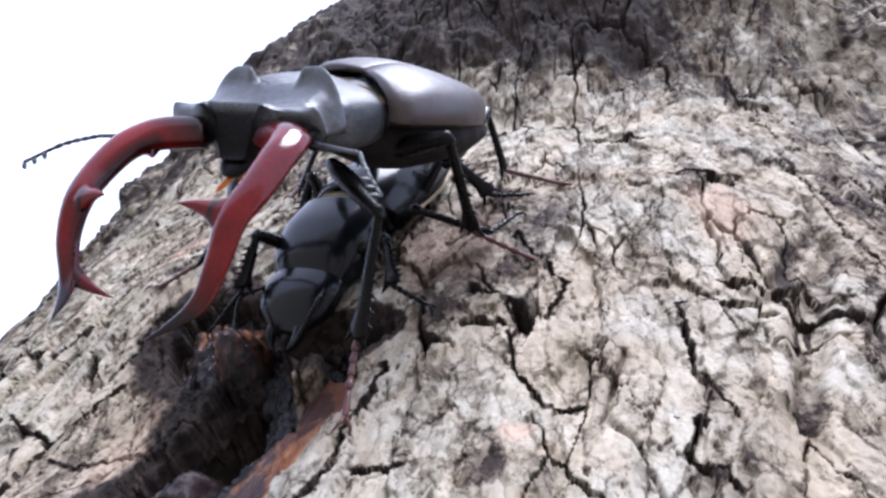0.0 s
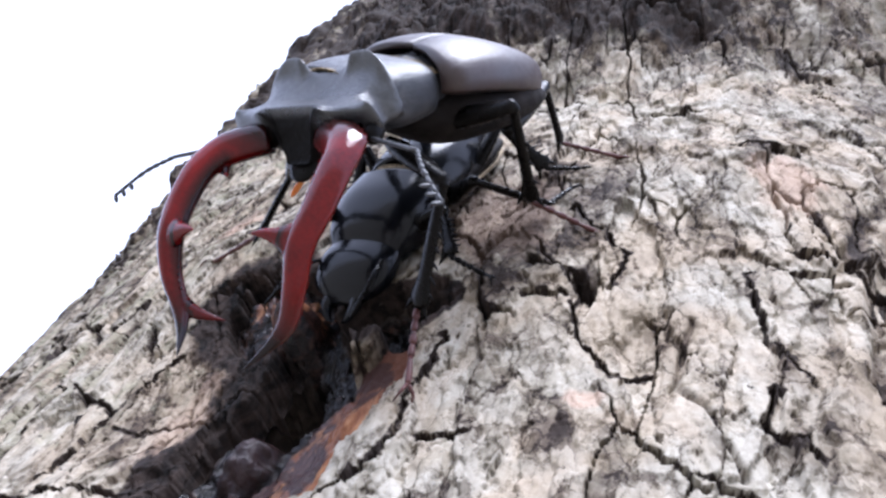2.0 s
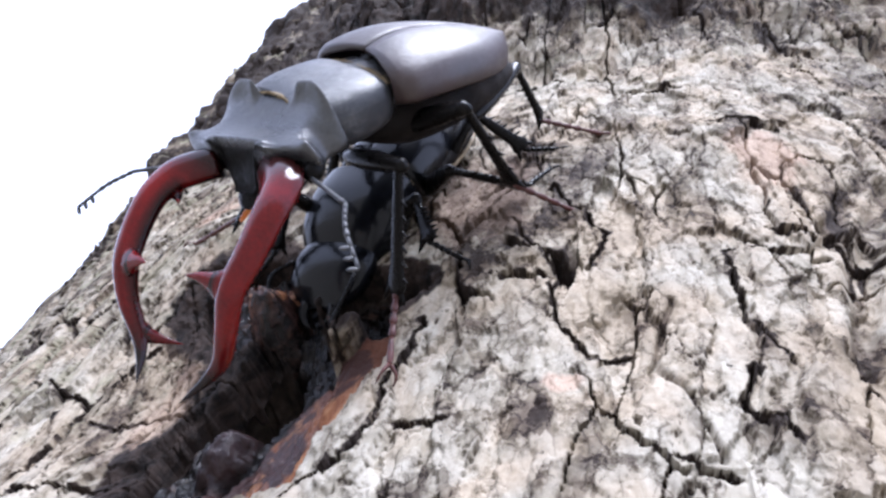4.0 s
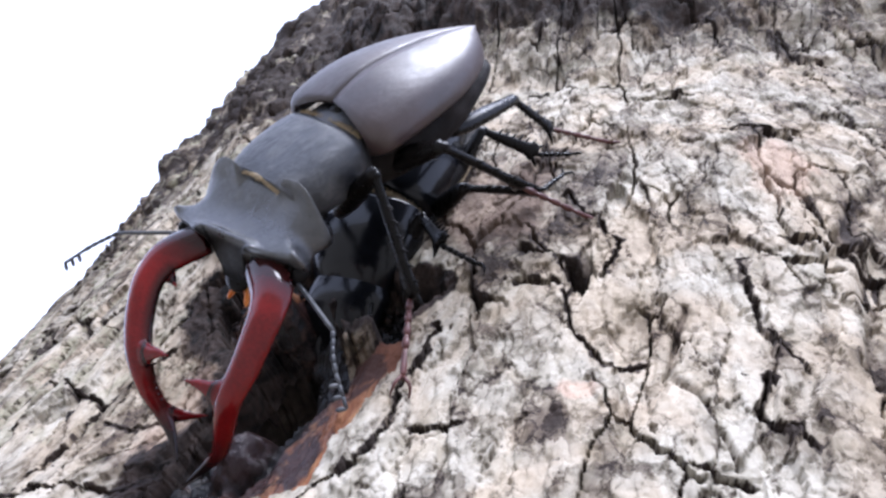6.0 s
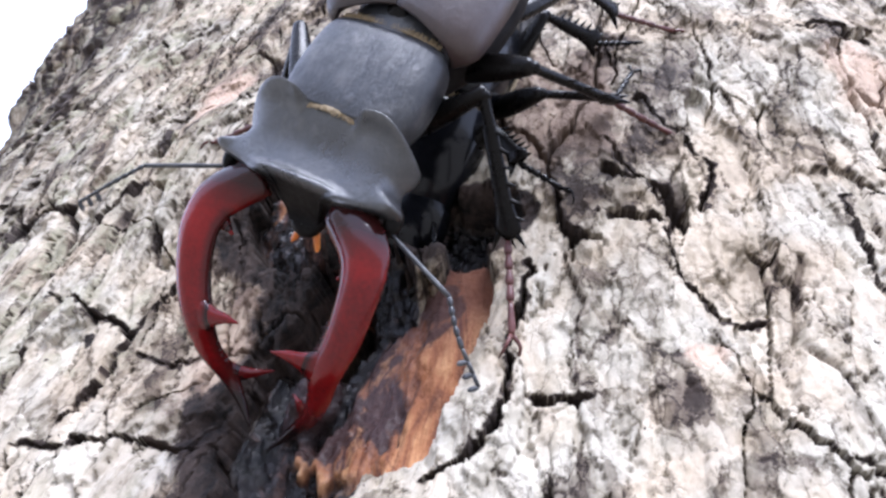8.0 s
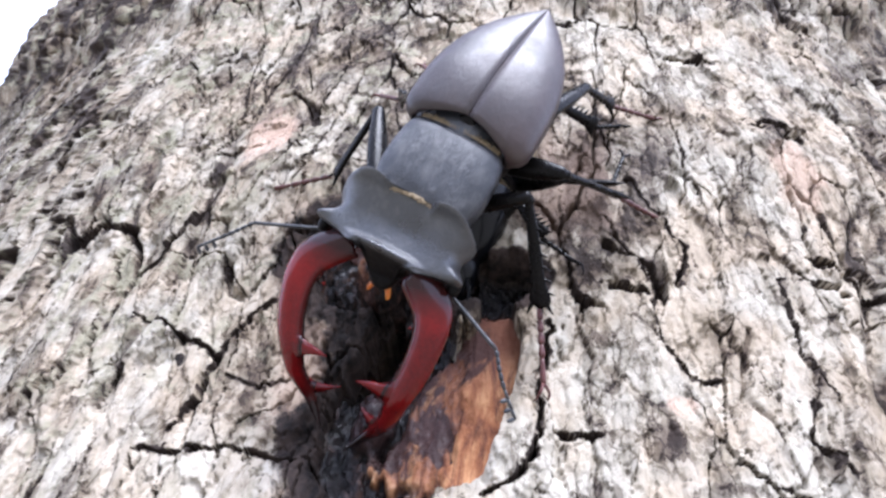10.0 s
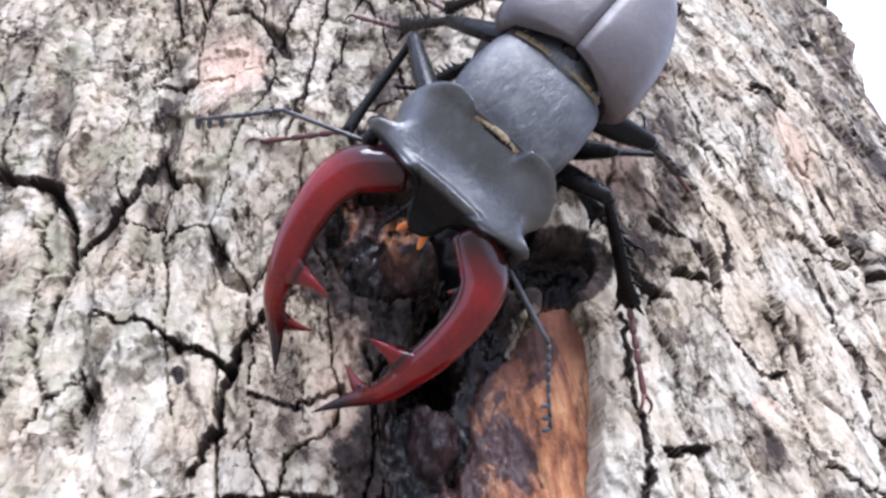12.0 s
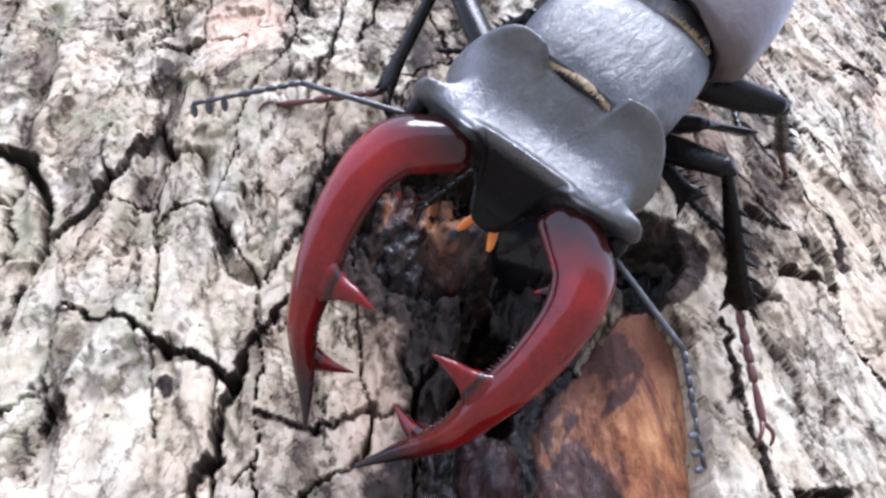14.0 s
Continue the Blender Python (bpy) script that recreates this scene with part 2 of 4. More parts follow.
def tip_pigment_and_shade(m):
    """Black horn towards the points, by the distance along the mandible; inner side shaded."""
    nt = m.node_tree
    p = nt.nodes["Principled BSDF"]
    tc = nt.nodes.new("ShaderNodeTexCoord")
    sep = nt.nodes.new("ShaderNodeSeparateXYZ")
    nt.links.new(tc.outputs["Object"], sep.inputs[0])
    mr = nt.nodes.new("ShaderNodeMapRange")
    mr.inputs[1].default_value, mr.inputs[2].default_value = 0.0268, 0.0302
    nt.links.new(sep.outputs[0], mr.inputs[0])
    old = p.inputs["Base Color"].links[0].from_socket
    c = mix(nt, mr.outputs[0], old, (0.010, 0.004, 0.004))
    # darker towards the root
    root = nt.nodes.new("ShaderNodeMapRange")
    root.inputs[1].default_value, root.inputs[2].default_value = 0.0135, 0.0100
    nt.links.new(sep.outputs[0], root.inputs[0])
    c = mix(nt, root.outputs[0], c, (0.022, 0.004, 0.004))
    # inner edge: blackish horn, plus its dark shading put into the colour
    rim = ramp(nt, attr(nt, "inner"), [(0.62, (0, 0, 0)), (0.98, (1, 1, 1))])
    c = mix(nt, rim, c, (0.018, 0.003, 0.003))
    nt.links.new(c, p.inputs["Base Color"])


tip_pigment_and_shade(RED)
FEMALE = shell_material("glossy_black_elytra", (0.003, 0.0034, 0.0045), (0.0075, 0.008, 0.0105), 0.17, 90, 0.12, 0.0, 900, 0.27)
LEG = shell_material("black_leg_chitin", (0.0022, 0.0020, 0.0020), (0.0065, 0.0055, 0.0050), 0.26, 150, 0.3, 0.0, 1200, 0.14)
TARSUS = shell_material("dark_red_tarsus", (0.045, 0.016, 0.015), (0.12, 0.042, 0.034), 0.35, 150, 0.3, 0.0, 900, 0.4)
GOLD = shell_material("golden_hair", (0.16, 0.115, 0.06), (0.38, 0.30, 0.18), 0.7, 400, 0.8)
BELLY = shell_material("dull_black_underside", (0.006, 0.005, 0.005), (0.018, 0.014, 0.012), 0.7, 200, 0.5, 0.0, 1500, 0.12)
AMBER = shell_material("amber_palp", (0.55, 0.12, 0.02), (0.8, 0.3, 0.03), 0.4, 200, 0.3)

# ---- mesh helpers ----
SIZE = [1.0]  # scale of the beetle being built


def part(name, bm, mat, parent=None, label="", smooth=True):
    me = bpy.data.meshes.new(name)
    bm.normal_update()
    bm.to_mesh(me)
    bm.free()
    me.materials.append(mat)
    if smooth:
        me.polygons.foreach_set("use_smooth", [True] * len(me.polygons))
    ob = new(name, me)
    if parent is not None:
        ob.parent = parent
    if label:
        tagged(ob, label)
    return ob


def skin(bm, rings, cap=True, closed=True):
    """Joins rings of points (in cm) with quads; returns the vertices."""
    rows = [[bm.verts.new(Vector(q) * (U * SIZE[0])) for q in ring] for ring in rings]
    n = len(rows[0])
    for a, b in zip(rows, rows[1:]):
        for i in range(n if closed else n - 1):
            j = (i + 1) % n
            bm.faces.new((a[i], a[j], b[j], b[i]))
    if cap and closed:
        bm.faces.new(list(reversed(rows[0])))
        bm.faces.new(rows[-1])
    return rows


def catmull(pts, n):
    """A smooth run of n points through the rows of pts (any width)."""
    p = np.array(pts, float)
    p = np.vstack([2 * p[0] - p[1], p, 2 * p[-1] - p[-2]])
    out = []
    for q in np.linspace(0, len(pts) - 1, n):
        k = min(int(q), len(pts) - 2)
        t = q - k
        a, b, c, d = p[k : k + 4]
        out.append(0.5 * (2 * b + (c - a) * t + (2 * a - 5 * b + 4 * c - d) * t * t + (3 * b - a - 3 * c + d) * t**3))
    return np.array(out)


def tube(bm, path, n=24, sides=12, up=(0, 0, 1), cap=True, edge=0.0):
    """A tapered tube: rows of x, y, z, half-width across, half-height, in cm."""
    q = catmull(path, n)
    rings = []
    for i, row in enumerate(q):
        c = row[:3]
        d = q[min(i + 1, n - 1), :3] - q[max(i - 1, 0), :3]
        d = d / (np.linalg.norm(d) + 1e-9)
        s = np.cross(d, up)
        s = s / (np.linalg.norm(s) + 1e-9)
        h = np.cross(s, d)
        ang = np.linspace(0, 2 * np.pi, sides, endpoint=False)
        rings.append([c + s * math.cos(a) * abs(row[3]) + h * math.sin(a) * abs(math.sin(a)) ** edge * abs(row[4]) for a in ang])
    skin(bm, rings, cap)


def spike(bm, a, b, r, sides=6):
    a, b = np.array(a, float), np.array(b, float)
    mid = a * 0.45 + b * 0.55
    tube(bm, [(*a, r, r), (*mid, r * 0.6, r * 0.6), (*b, r * 0.06, r * 0.06)], 6, sides, (0.31, 0.2, 0.93))


def basis(fwd, dorsal):
    f = Vector(fwd).normalized()
    d = Vector(dorsal)
    d = (d - f * d.dot(f)).normalized()
    y = d.cross(f)
    return Matrix((f, y, d)).transposed()


def placed(origin, rot):
    return Matrix.Translation(Vector(origin) * U) @ rot.to_4x4()


# ---- the trunk ----
R_TRUNK = 22.5


def lattice(ix, iy, seed):
    h = (ix.astype(np.int64) * 374761393 + iy.astype(np.int64) * 668265263 + seed * 974634777) & 0x7FFFFFFF
    h = ((h ^ (h >> 13)) * 1274126177) & 0x7FFFFFFF
    return ((h ^ (h >> 16)) & 0xFFFF) / 65535.0


def value_noise(x, y, seed):
    ix, iy = np.floor(x), np.floor(y)
    fx, fy = x - ix, y - iy
    fx, fy = fx * fx * (3 - 2 * fx), fy * fy * (3 - 2 * fy)
    ix, iy = ix.astype(int), iy.astype(int)
    a, b = lattice(ix, iy, seed), lattice(ix + 1, iy, seed)
    c, d = lattice(ix, iy + 1, seed), lattice(ix + 1, iy + 1, seed)
    return (a * (1 - fx) + b * fx) * (1 - fy) + (c * (1 - fx) + d * fx) * fy


def fbm(x, y, seed, octaves=4, gain=0.5):
    out, amp, total = 0 * x, 1.0, 0.0
    for k in range(octaves):
        out = out + amp * (value_noise(x, y, seed + k) * 2 - 1)
        total += amp
        x, y, amp = x * 2.03 + 7.1, y * 2.03 + 3.7, amp * gain
    return out / total


def voronoi(x, y, seed, jitter=0.42):
    """The nearest cell's number, the next one's, the gap to the border, and the way from the centre along y."""
    ix, iy = np.floor(x).astype(int), np.floor(y).astype(int)
    d1, d2 = np.full(x.shape, 9e9), np.full(x.shape, 9e9)
    cell, other = np.zeros(x.shape, np.int64), np.zeros(x.shape, np.int64)
    along = 0 * x
    for di in (-1, 0, 1):
        for dj in (-1, 0, 1):
            jx, jy = ix + di, iy + dj
            px = jx + 0.25 + jitter * (2 * lattice(jx, jy, seed) - 1) + 0.5 * (jy % 2)
            py = jy + 0.5 + jitter * (2 * lattice(jx, jy, seed + 1) - 1)
            d = ((px - x) ** 4 + (py - y) ** 4) ** 0.25
            code = (jx + 2000) * 5000 + jy + 2000
            nearer, second = d < d1, (d >= d1) & (d < d2)
            other = np.where(nearer, cell, np.where(second, code, other))
            d2 = np.where(nearer, d1, np.where(second, d, d2))
            cell = np.where(nearer, code, cell)
            along = np.where(nearer, y - py, along)
            d1 = np.minimum(d1, d)
    return cell, other, d2 - d1, along


def cell_value(cell, seed):
    return lattice(cell % 5000, cell // 5000, seed)


# long cracks in the bark: half-width, depth, then points of arc and height (cm)
CRACKS = [
    (0.10, 0.50, (1.69, -0.34, 1.62, -0.84, 1.75, -1.44, 2.10, -1.89, 2.55, -1.80)),
    (0.10, 0.45, (1.44, 1.85, 1.9, 0.99, 2.2, 0.43, 2.06, -0.31)),
    (0.08, 0.40, (0.96, 0.85, 1.25, 0.12, 1.69, -0.34)),
    (0.08, 0.45, (0.18, -1.32, 0.04, -2.32, 0.02, -2.90, -0.10, -3.40, -0.25, -3.59, -0.60, -3.94)),
    (0.09, 0.45, (3.70, 0.15, 3.72, -0.80, 3.77, -1.36, 4.05, -1.88)),
    (0.09, 0.40, (3.70, -2.07, 3.55, -2.65, 3.90, -3.05)),
    (0.07, 0.40, (-6.28, -1.23, -5.68, -1.38, -5.31, -1.65, -4.69, -1.94)),
    (0.12, 0.50, (-4.69, -1.94, -4.59, -1.64, -4.30, -1.15, -4.05, -0.95)),
    (0.10, 0.40, (-4.69, -1.94, -4.78, -2.56, -4.95, -3.13)),
    (0.07, 0.40, (-4.44, -2.25, -3.92, -2.51, -3.83, -2.29, -3.36, -2.07)),
    (0.08, 0.40, (-5.27, -3.46, -4.07, -3.48, -3.13, -3.52)),
]
# long shallow furrows of brown inner bark: half-width, depth, then points of arc and height (cm)
FURROWS = [
    (0.13, 0.20, (-5.84, 3.11, -5.72, 1.33, -5.80, -0.14, -5.89, -1.06, -6.07, -1.87, -6.13, -2.73)),
    (0.10, 0.18, (-7.58, 3.38, -7.20, 0.99, -6.94, -0.44)),
    (0.16, 0.40, (5.99, 2.35, 5.29, 0.25, 5.13, -0.65, 4.77, -1.87)),
    (0.04, 0.14, (2.86, -1.04, 2.78, -2.19, 3.08, -2.56, 3.27, -3.31)),
    (0.10, 0.22, (6.05, 3.86, 5.90, 2.74, 4.88, 0.73)),
    (0.05, 0.25, (-5.13, 4.23, -4.73, 4.21, -4.38, 3.69, -4.22, 3.01)),
    (0.06, 0.22, (-5.01, -0.30, -4.90, -0.74, -4.65, -0.84)),
]
POCKETS = [  # arc, height, half-width, half-height, depth
    (4.45, 3.85, 0.55, 0.17, 0.8),
    (3.15, 6.1, 0.42, 0.12, 0.6),
    (4.6, 0.6, 0.35, 0.08, 0.5),
    (4.5, 0.14, 0.42, 0.07, 0.5),
    (0.65, -3.05, 0.34, 0.07, 0.35),
    (3.1, -3.5, 0.25, 0.07, 0.4),
    (1.25, -0.6, 0.25, 0.09, 0.5),
]


def near_line(s, z, pts):
    d = np.full(s.shape, 9e9)
    for x0, y0, x1, y1 in zip(pts[0::2], pts[1::2], pts[2::2], pts[3::2]):
        vx, vy = x1 - x0, y1 - y0
        t = np.clip(((s - x0) * vx + (z - y0) * vy) / (vx * vx + vy * vy), 0, 1)
        d = np.minimum(d, np.hypot(s - x0 - t * vx, z - y0 - t * vy))
    return d


def smooth(a, b, x):
    t = np.clip((x - a) / (b - a), 0, 1)
    return t * t * (3 - 2 * t)


def wound_reach(s, z):
    """Below 1 inside the rotten, sap-wet wound, with a ragged border."""
    e = fbm(s * 1.5, z * 1.0, 60, 6, 0.62) * 0.42
    up = np.hypot((s + 2.70) / 0.88, (z + 0.15) / 0.80)
    low = np.hypot((s + 1.95 - 0.06 * (z + 2.5)) / 0.92, (z + 2.5) / 2.05)
    tail = np.hypot((s + 2.45 + 0.42 * (z + 2.8)) / 0.44, (z + 3.5) / 1.45)
    right = np.hypot((s + 0.85) / 0.80, (z + 0.45) / 0.45)
    return np.minimum(np.minimum(np.minimum(up, low), right), tail) + e


def wound(s, z):
    return smooth(1.10, 0.88, wound_reach(s, z))


def wood_reach(s, z):
    e = fbm(s * 2.0, z * 0.9, 70, 5, 0.55) * np.where(s > -1.1 + 0.16 * (z + 2.5), 0.30, 0.70)
    ds = s + 1.10 - 0.16 * (z + 2.5)
    low = (np.abs(ds / np.where(ds < 0, np.clip(0.56 - 0.30 * (z + 2.0), 0.35, 0.95), 0.68)) ** 4 + np.abs((z + 2.30) / 1.60) ** 4) ** 0.25
    top = np.hypot((s + 3.0) / 0.50, (z - 0.25) / 0.30) + 0.9 * fbm(s * 8, z * 8, 73, 4, 0.6)
    crumb = np.hypot((s + 2.5) / 0.22, (z + 0.2) / 0.2)
    return np.minimum(np.minimum(low, top), crumb) + e


def orange_wood(s, z):
    return smooth(1.05, 0.88, wood_reach(s, z))


def relief(s, z):
    """Broad swellings and hollows of the trunk (cm)."""
    h = 0 * s
    for a, c, ra, rb, k in ((-3.0, -2.1, 1.8, 1.7, -0.60), (-4.3, 1.4, 1.4, 1.3, 0.38), (4.2, 3.2, 1.2, 1.2, 0.30), (2.0, -1.9, 0.9, 0.9, -0.2), (1.0, 8.0, 2.2, 1.8, -0.35)):
        h = h + k * np.exp(-(((s - a) / ra) ** 2) - ((z - c) / rb) ** 2)
    return h


def flank(s, z):
    """The trunk leans out on one side towards the crown and falls away on the other."""
    return smooth(-5, -9, s) * np.interp(z, [1, 4, 8, 10, 12, 15, 18, 21], [-0.1, 0.25, 0.25, 0.6, 1.0, 1.35, 1.6, 2.2]) - 0.75 * smooth(10, 15, s)


def plates(s, z):
    """Bark plates: cell number, height in cm, tone."""
    ws = s + 0.40 * fbm(s * 0.45, z * 0.20, 3, 3) + 0.15 * fbm(s * 1.9, z * 1.1, 9, 6, 0.66)
    wz = z + 0.6 * fbm(s * 0.6, z * 0.35, 5, 3) + 0.26 * fbm(s * 2.3, z * 1.8, 12, 6, 0.66)
    _, _, gap_a, _ = voronoi(ws / 1.7, wz / 7.0, 21, 0.45)
    cell, next_cell, gap_b, along = voronoi(ws / 0.82 + 11, wz / 2.5 + 5, 31, 0.46)
    left = smooth(-2.2, -3.6, s)
    wide = 0.006 + 0.045 * smooth(0.5, 0.95, value_noise(s * 0.35, z * 0.25, 17)) * (0.6 + 0.4 * left)
    groove = (1 - smooth(wide * 0.6, wide + 0.010, gap_a)) * smooth(0.35, 0.55, value_noise(s * 0.5 + 9, z * 0.4, 18))
    open_b = smooth(0.56 - 0.24 * left, 0.66 - 0.24 * left, value_noise(ws * 0.8, wz * 0.7, 19))
    crack = (1 - smooth(0.006, 0.020, gap_b)) * open_b
    rnd = cell_value(cell, 77)
    h = 0.055 * (rnd - 0.5) - 0.03 * (cell_value(cell, 71) - 0.3) * along
    tone = 0.63 + 0.14 * (rnd - 0.5)
    # a grey weathered crust lies in scales over paler, smoother layers; each scale ends in a sharp broken edge
    crust = 0 * s
    for k, (a, b, thick, share, dark) in enumerate(((0.62, 2.10, 0.080, 0.50, 0.09), (0.34, 1.00, 0.050, 0.52, 0.10), (0.19, 0.48, 0.024, 0.50, 0.08), (0.09, 0.20, 0.009, 0.5, 0.04))):
        us = ws + 0.34 * a * fbm(s * 1.5 / a, z * 1.5 / b, 201 + k, 5, 0.66)
        uz = wz + 0.38 * b * fbm(s * 1.5 / a, z * 1.5 / b, 231 + k, 5, 0.66)
        chip, _, gap_c, along_c = voronoi(us / a + 31 * k, uz / b + 17 * k, 41 + 7 * k, 0.48)
        r2 = cell_value(chip, 99 + k)
        on = (r2 < share).astype(float)
        rim = 1 - smooth(0.0, 0.035, gap_c)
        lip = rim * smooth(0.42, 0.60, value_noise(us / a * 0.8, uz / b * 0.8, 180 + k))
        h = h - 0.028 * (1 - 0.28 * k) * lip
        # shadow line along the broken edge, put into the tone
        tone = tone - (0.42, 0.36, 0.24, 0.10)[k] * lip
        h = h + thick * (on - share) + 0.6 * thick * (cell_value(chip, 140 + k) - 0.5) - 0.8 * thick * along_c * (r2 - 0.15)
        tone = tone - dark * (on - share) + 0.7 * dark * (cell_value(chip, 160 + k) - 0.5)
        crust = np.maximum(crust, on * (0.9, 0.7, 0.4, 0.0)[k])
    h = h - 0.50 * groove - 0.50 * crack + relief(s, z)
    h = h + 0.05 * fbm(s * 0.9, z * 0.4, 23, 4) + (0.003 + 0.012 * crust) * fbm(s * 7.5, z * 1.6, 27, 5, 0.62) + (0.001 + 0.005 * crust) * fbm(s * 19, z * 8, 33, 3, 0.6)
    # grooves and cracks: dark inner bark, plus their shade put into the tone
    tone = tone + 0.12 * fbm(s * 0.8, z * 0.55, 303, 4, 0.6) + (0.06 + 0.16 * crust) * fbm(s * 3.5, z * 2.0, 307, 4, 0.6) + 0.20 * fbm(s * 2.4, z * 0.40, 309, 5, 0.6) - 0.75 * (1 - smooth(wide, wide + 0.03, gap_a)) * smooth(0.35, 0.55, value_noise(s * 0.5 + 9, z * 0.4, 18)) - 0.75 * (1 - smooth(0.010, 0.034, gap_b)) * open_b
    vary = value_noise(s * 1.7, z * 1.7, 345)
    wob = 0.10 * fbm(s * 3, z * 3, 51, 3) + 0.07 * fbm(s * 9, z * 9, 52, 3)
    wob2 = 0.10 * fbm(s * 3, z * 3, 54, 3) + 0.07 * fbm(s * 9, z * 9, 55, 3)
    for w, depth, pts in CRACKS:
        w = w * (0.16 + 0.40 * vary)
        d = near_line(s + wob, z + wob2, pts)
        cut = smooth(w * 0.85, w * 0.45, d)
        h = h - (0.12 + 1.1 * depth) * cut
        # crack shade and dark inner bark as tone, slightly wider than the cut
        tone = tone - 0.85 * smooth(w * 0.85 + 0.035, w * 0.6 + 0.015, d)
    for w, depth, pts in FURROWS:
        d = near_line(s + 0.16 * fbm(s * 1.1, z * 0.9, 58, 3), z, pts) + 0.05 * fbm(s * 2.0, z * 0.8, 59, 3)
        h = h - 0.6 * depth * smooth(w * 1.9, w * 0.3, d)
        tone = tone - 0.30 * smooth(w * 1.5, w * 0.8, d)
    for a, c, ra, rb, depth in POCKETS:
        d = np.hypot((s - a) / ra, (z - c) / rb) + 1.4 * fbm(s * 3.6, z * 5.5, 57, 5, 0.64)
        cut = smooth(1.05, 0.8, d)
        h = h - depth * cut
        # the hollow's shade put into the tone, out past its rim
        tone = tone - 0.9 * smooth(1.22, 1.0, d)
    # burls and a branch collar swell out higher up; the left flank is fuller
    h = h + flank(s, z) + 3.0 * smooth(8.0, 16.0, z + 1.8 * fbm(s * 0.25, z * 0.2, 61, 3)) * (0.65 + 0.5 * fbm(s * 0.22, z * 0.15, 63, 3)) * smooth(9, 3, np.abs(s))
    h = h + smooth(6, 11, z) * (0.5 * fbm(s * 0.7, z * 0.45, 65, 4, 0.52) + 0.40 * np.abs(fbm(s * 1.3, z * 0.8, 66, 4, 0.55)))
    # shade below the upper swellings, put into the tone by height
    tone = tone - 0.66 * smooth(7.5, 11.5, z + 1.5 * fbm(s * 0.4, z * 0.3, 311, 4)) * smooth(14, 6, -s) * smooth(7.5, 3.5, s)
    h = h + 3.2 * smooth(11, 18, z + 1.2 * fbm(s * 0.3, z * 0.3, 67, 3)) * smooth(2, 8, s) * smooth(17, 11, s)
    # left flank's shade put into the tone; darker towards the right edge too
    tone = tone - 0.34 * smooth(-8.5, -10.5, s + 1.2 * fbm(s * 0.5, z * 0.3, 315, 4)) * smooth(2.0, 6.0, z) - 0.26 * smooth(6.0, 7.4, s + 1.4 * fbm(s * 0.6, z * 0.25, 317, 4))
    tone = tone - 0.34 * smooth(1.15, 0.45, np.hypot((s - 0.55) / 1.7, (z - 1.9) / 2.3) + 0.5 * fbm(s * 1.6, z * 0.9, 319, 5, 0.62))
    tone = tone - 0.16 * np.exp(-(((s + 3.4) / 0.9) ** 2) - ((z + 2.4) / 1.3) ** 2)
    tone = tone + 0.12 * (smooth(-0.12, 0.10, fbm(s * 1.9, z * 1.0, 401, 5, 0.62)) - 0.5)
    tone = tone - 0.24 * smooth(-1.0, -2.6, s) * smooth(0.2, 1.6, z) * smooth(-6.5, -4.2, s)
    return cell, h, np.clip(tone, -0.5, 1)


def on_trunk(s, z, h):
    th = s / R_TRUNK
    r = R_TRUNK + h
    return np.stack([np.sin(th) * r, R_TRUNK - np.cos(th) * r, z], -1) * U


def grid_mesh(name, co, faces, floats, mat):
    me = bpy.data.meshes.new(name)
    me.from_pydata(co, [], faces)
    for key, val in floats.items():
        a = me.attributes.new(key, "FLOAT", "POINT")
        a.data.foreach_set("value", val.astype(np.float32))
    me.materials.append(mat)
    me.polygons.foreach_set("use_smooth", [True] * len(me.polygons))
    me.update()
    return me


def steps(*runs):
    """Uneven grid lines: runs of (from, to, spacing)."""
    out = []
    for a, b, d in runs:
        out.append(np.linspace(a, b, max(2, int(round((b - a) / d)) + 1))[:-1])
    return np.concatenate(out + [[runs[-1][1]]])


def quads(ns, nz):
    i, j = np.meshgrid(np.arange(nz - 1), np.arange(ns - 1), indexing="ij")
    a = (i * ns + j).ravel()
    return np.stack([a, a + 1, a + ns + 1, a + ns], 1)


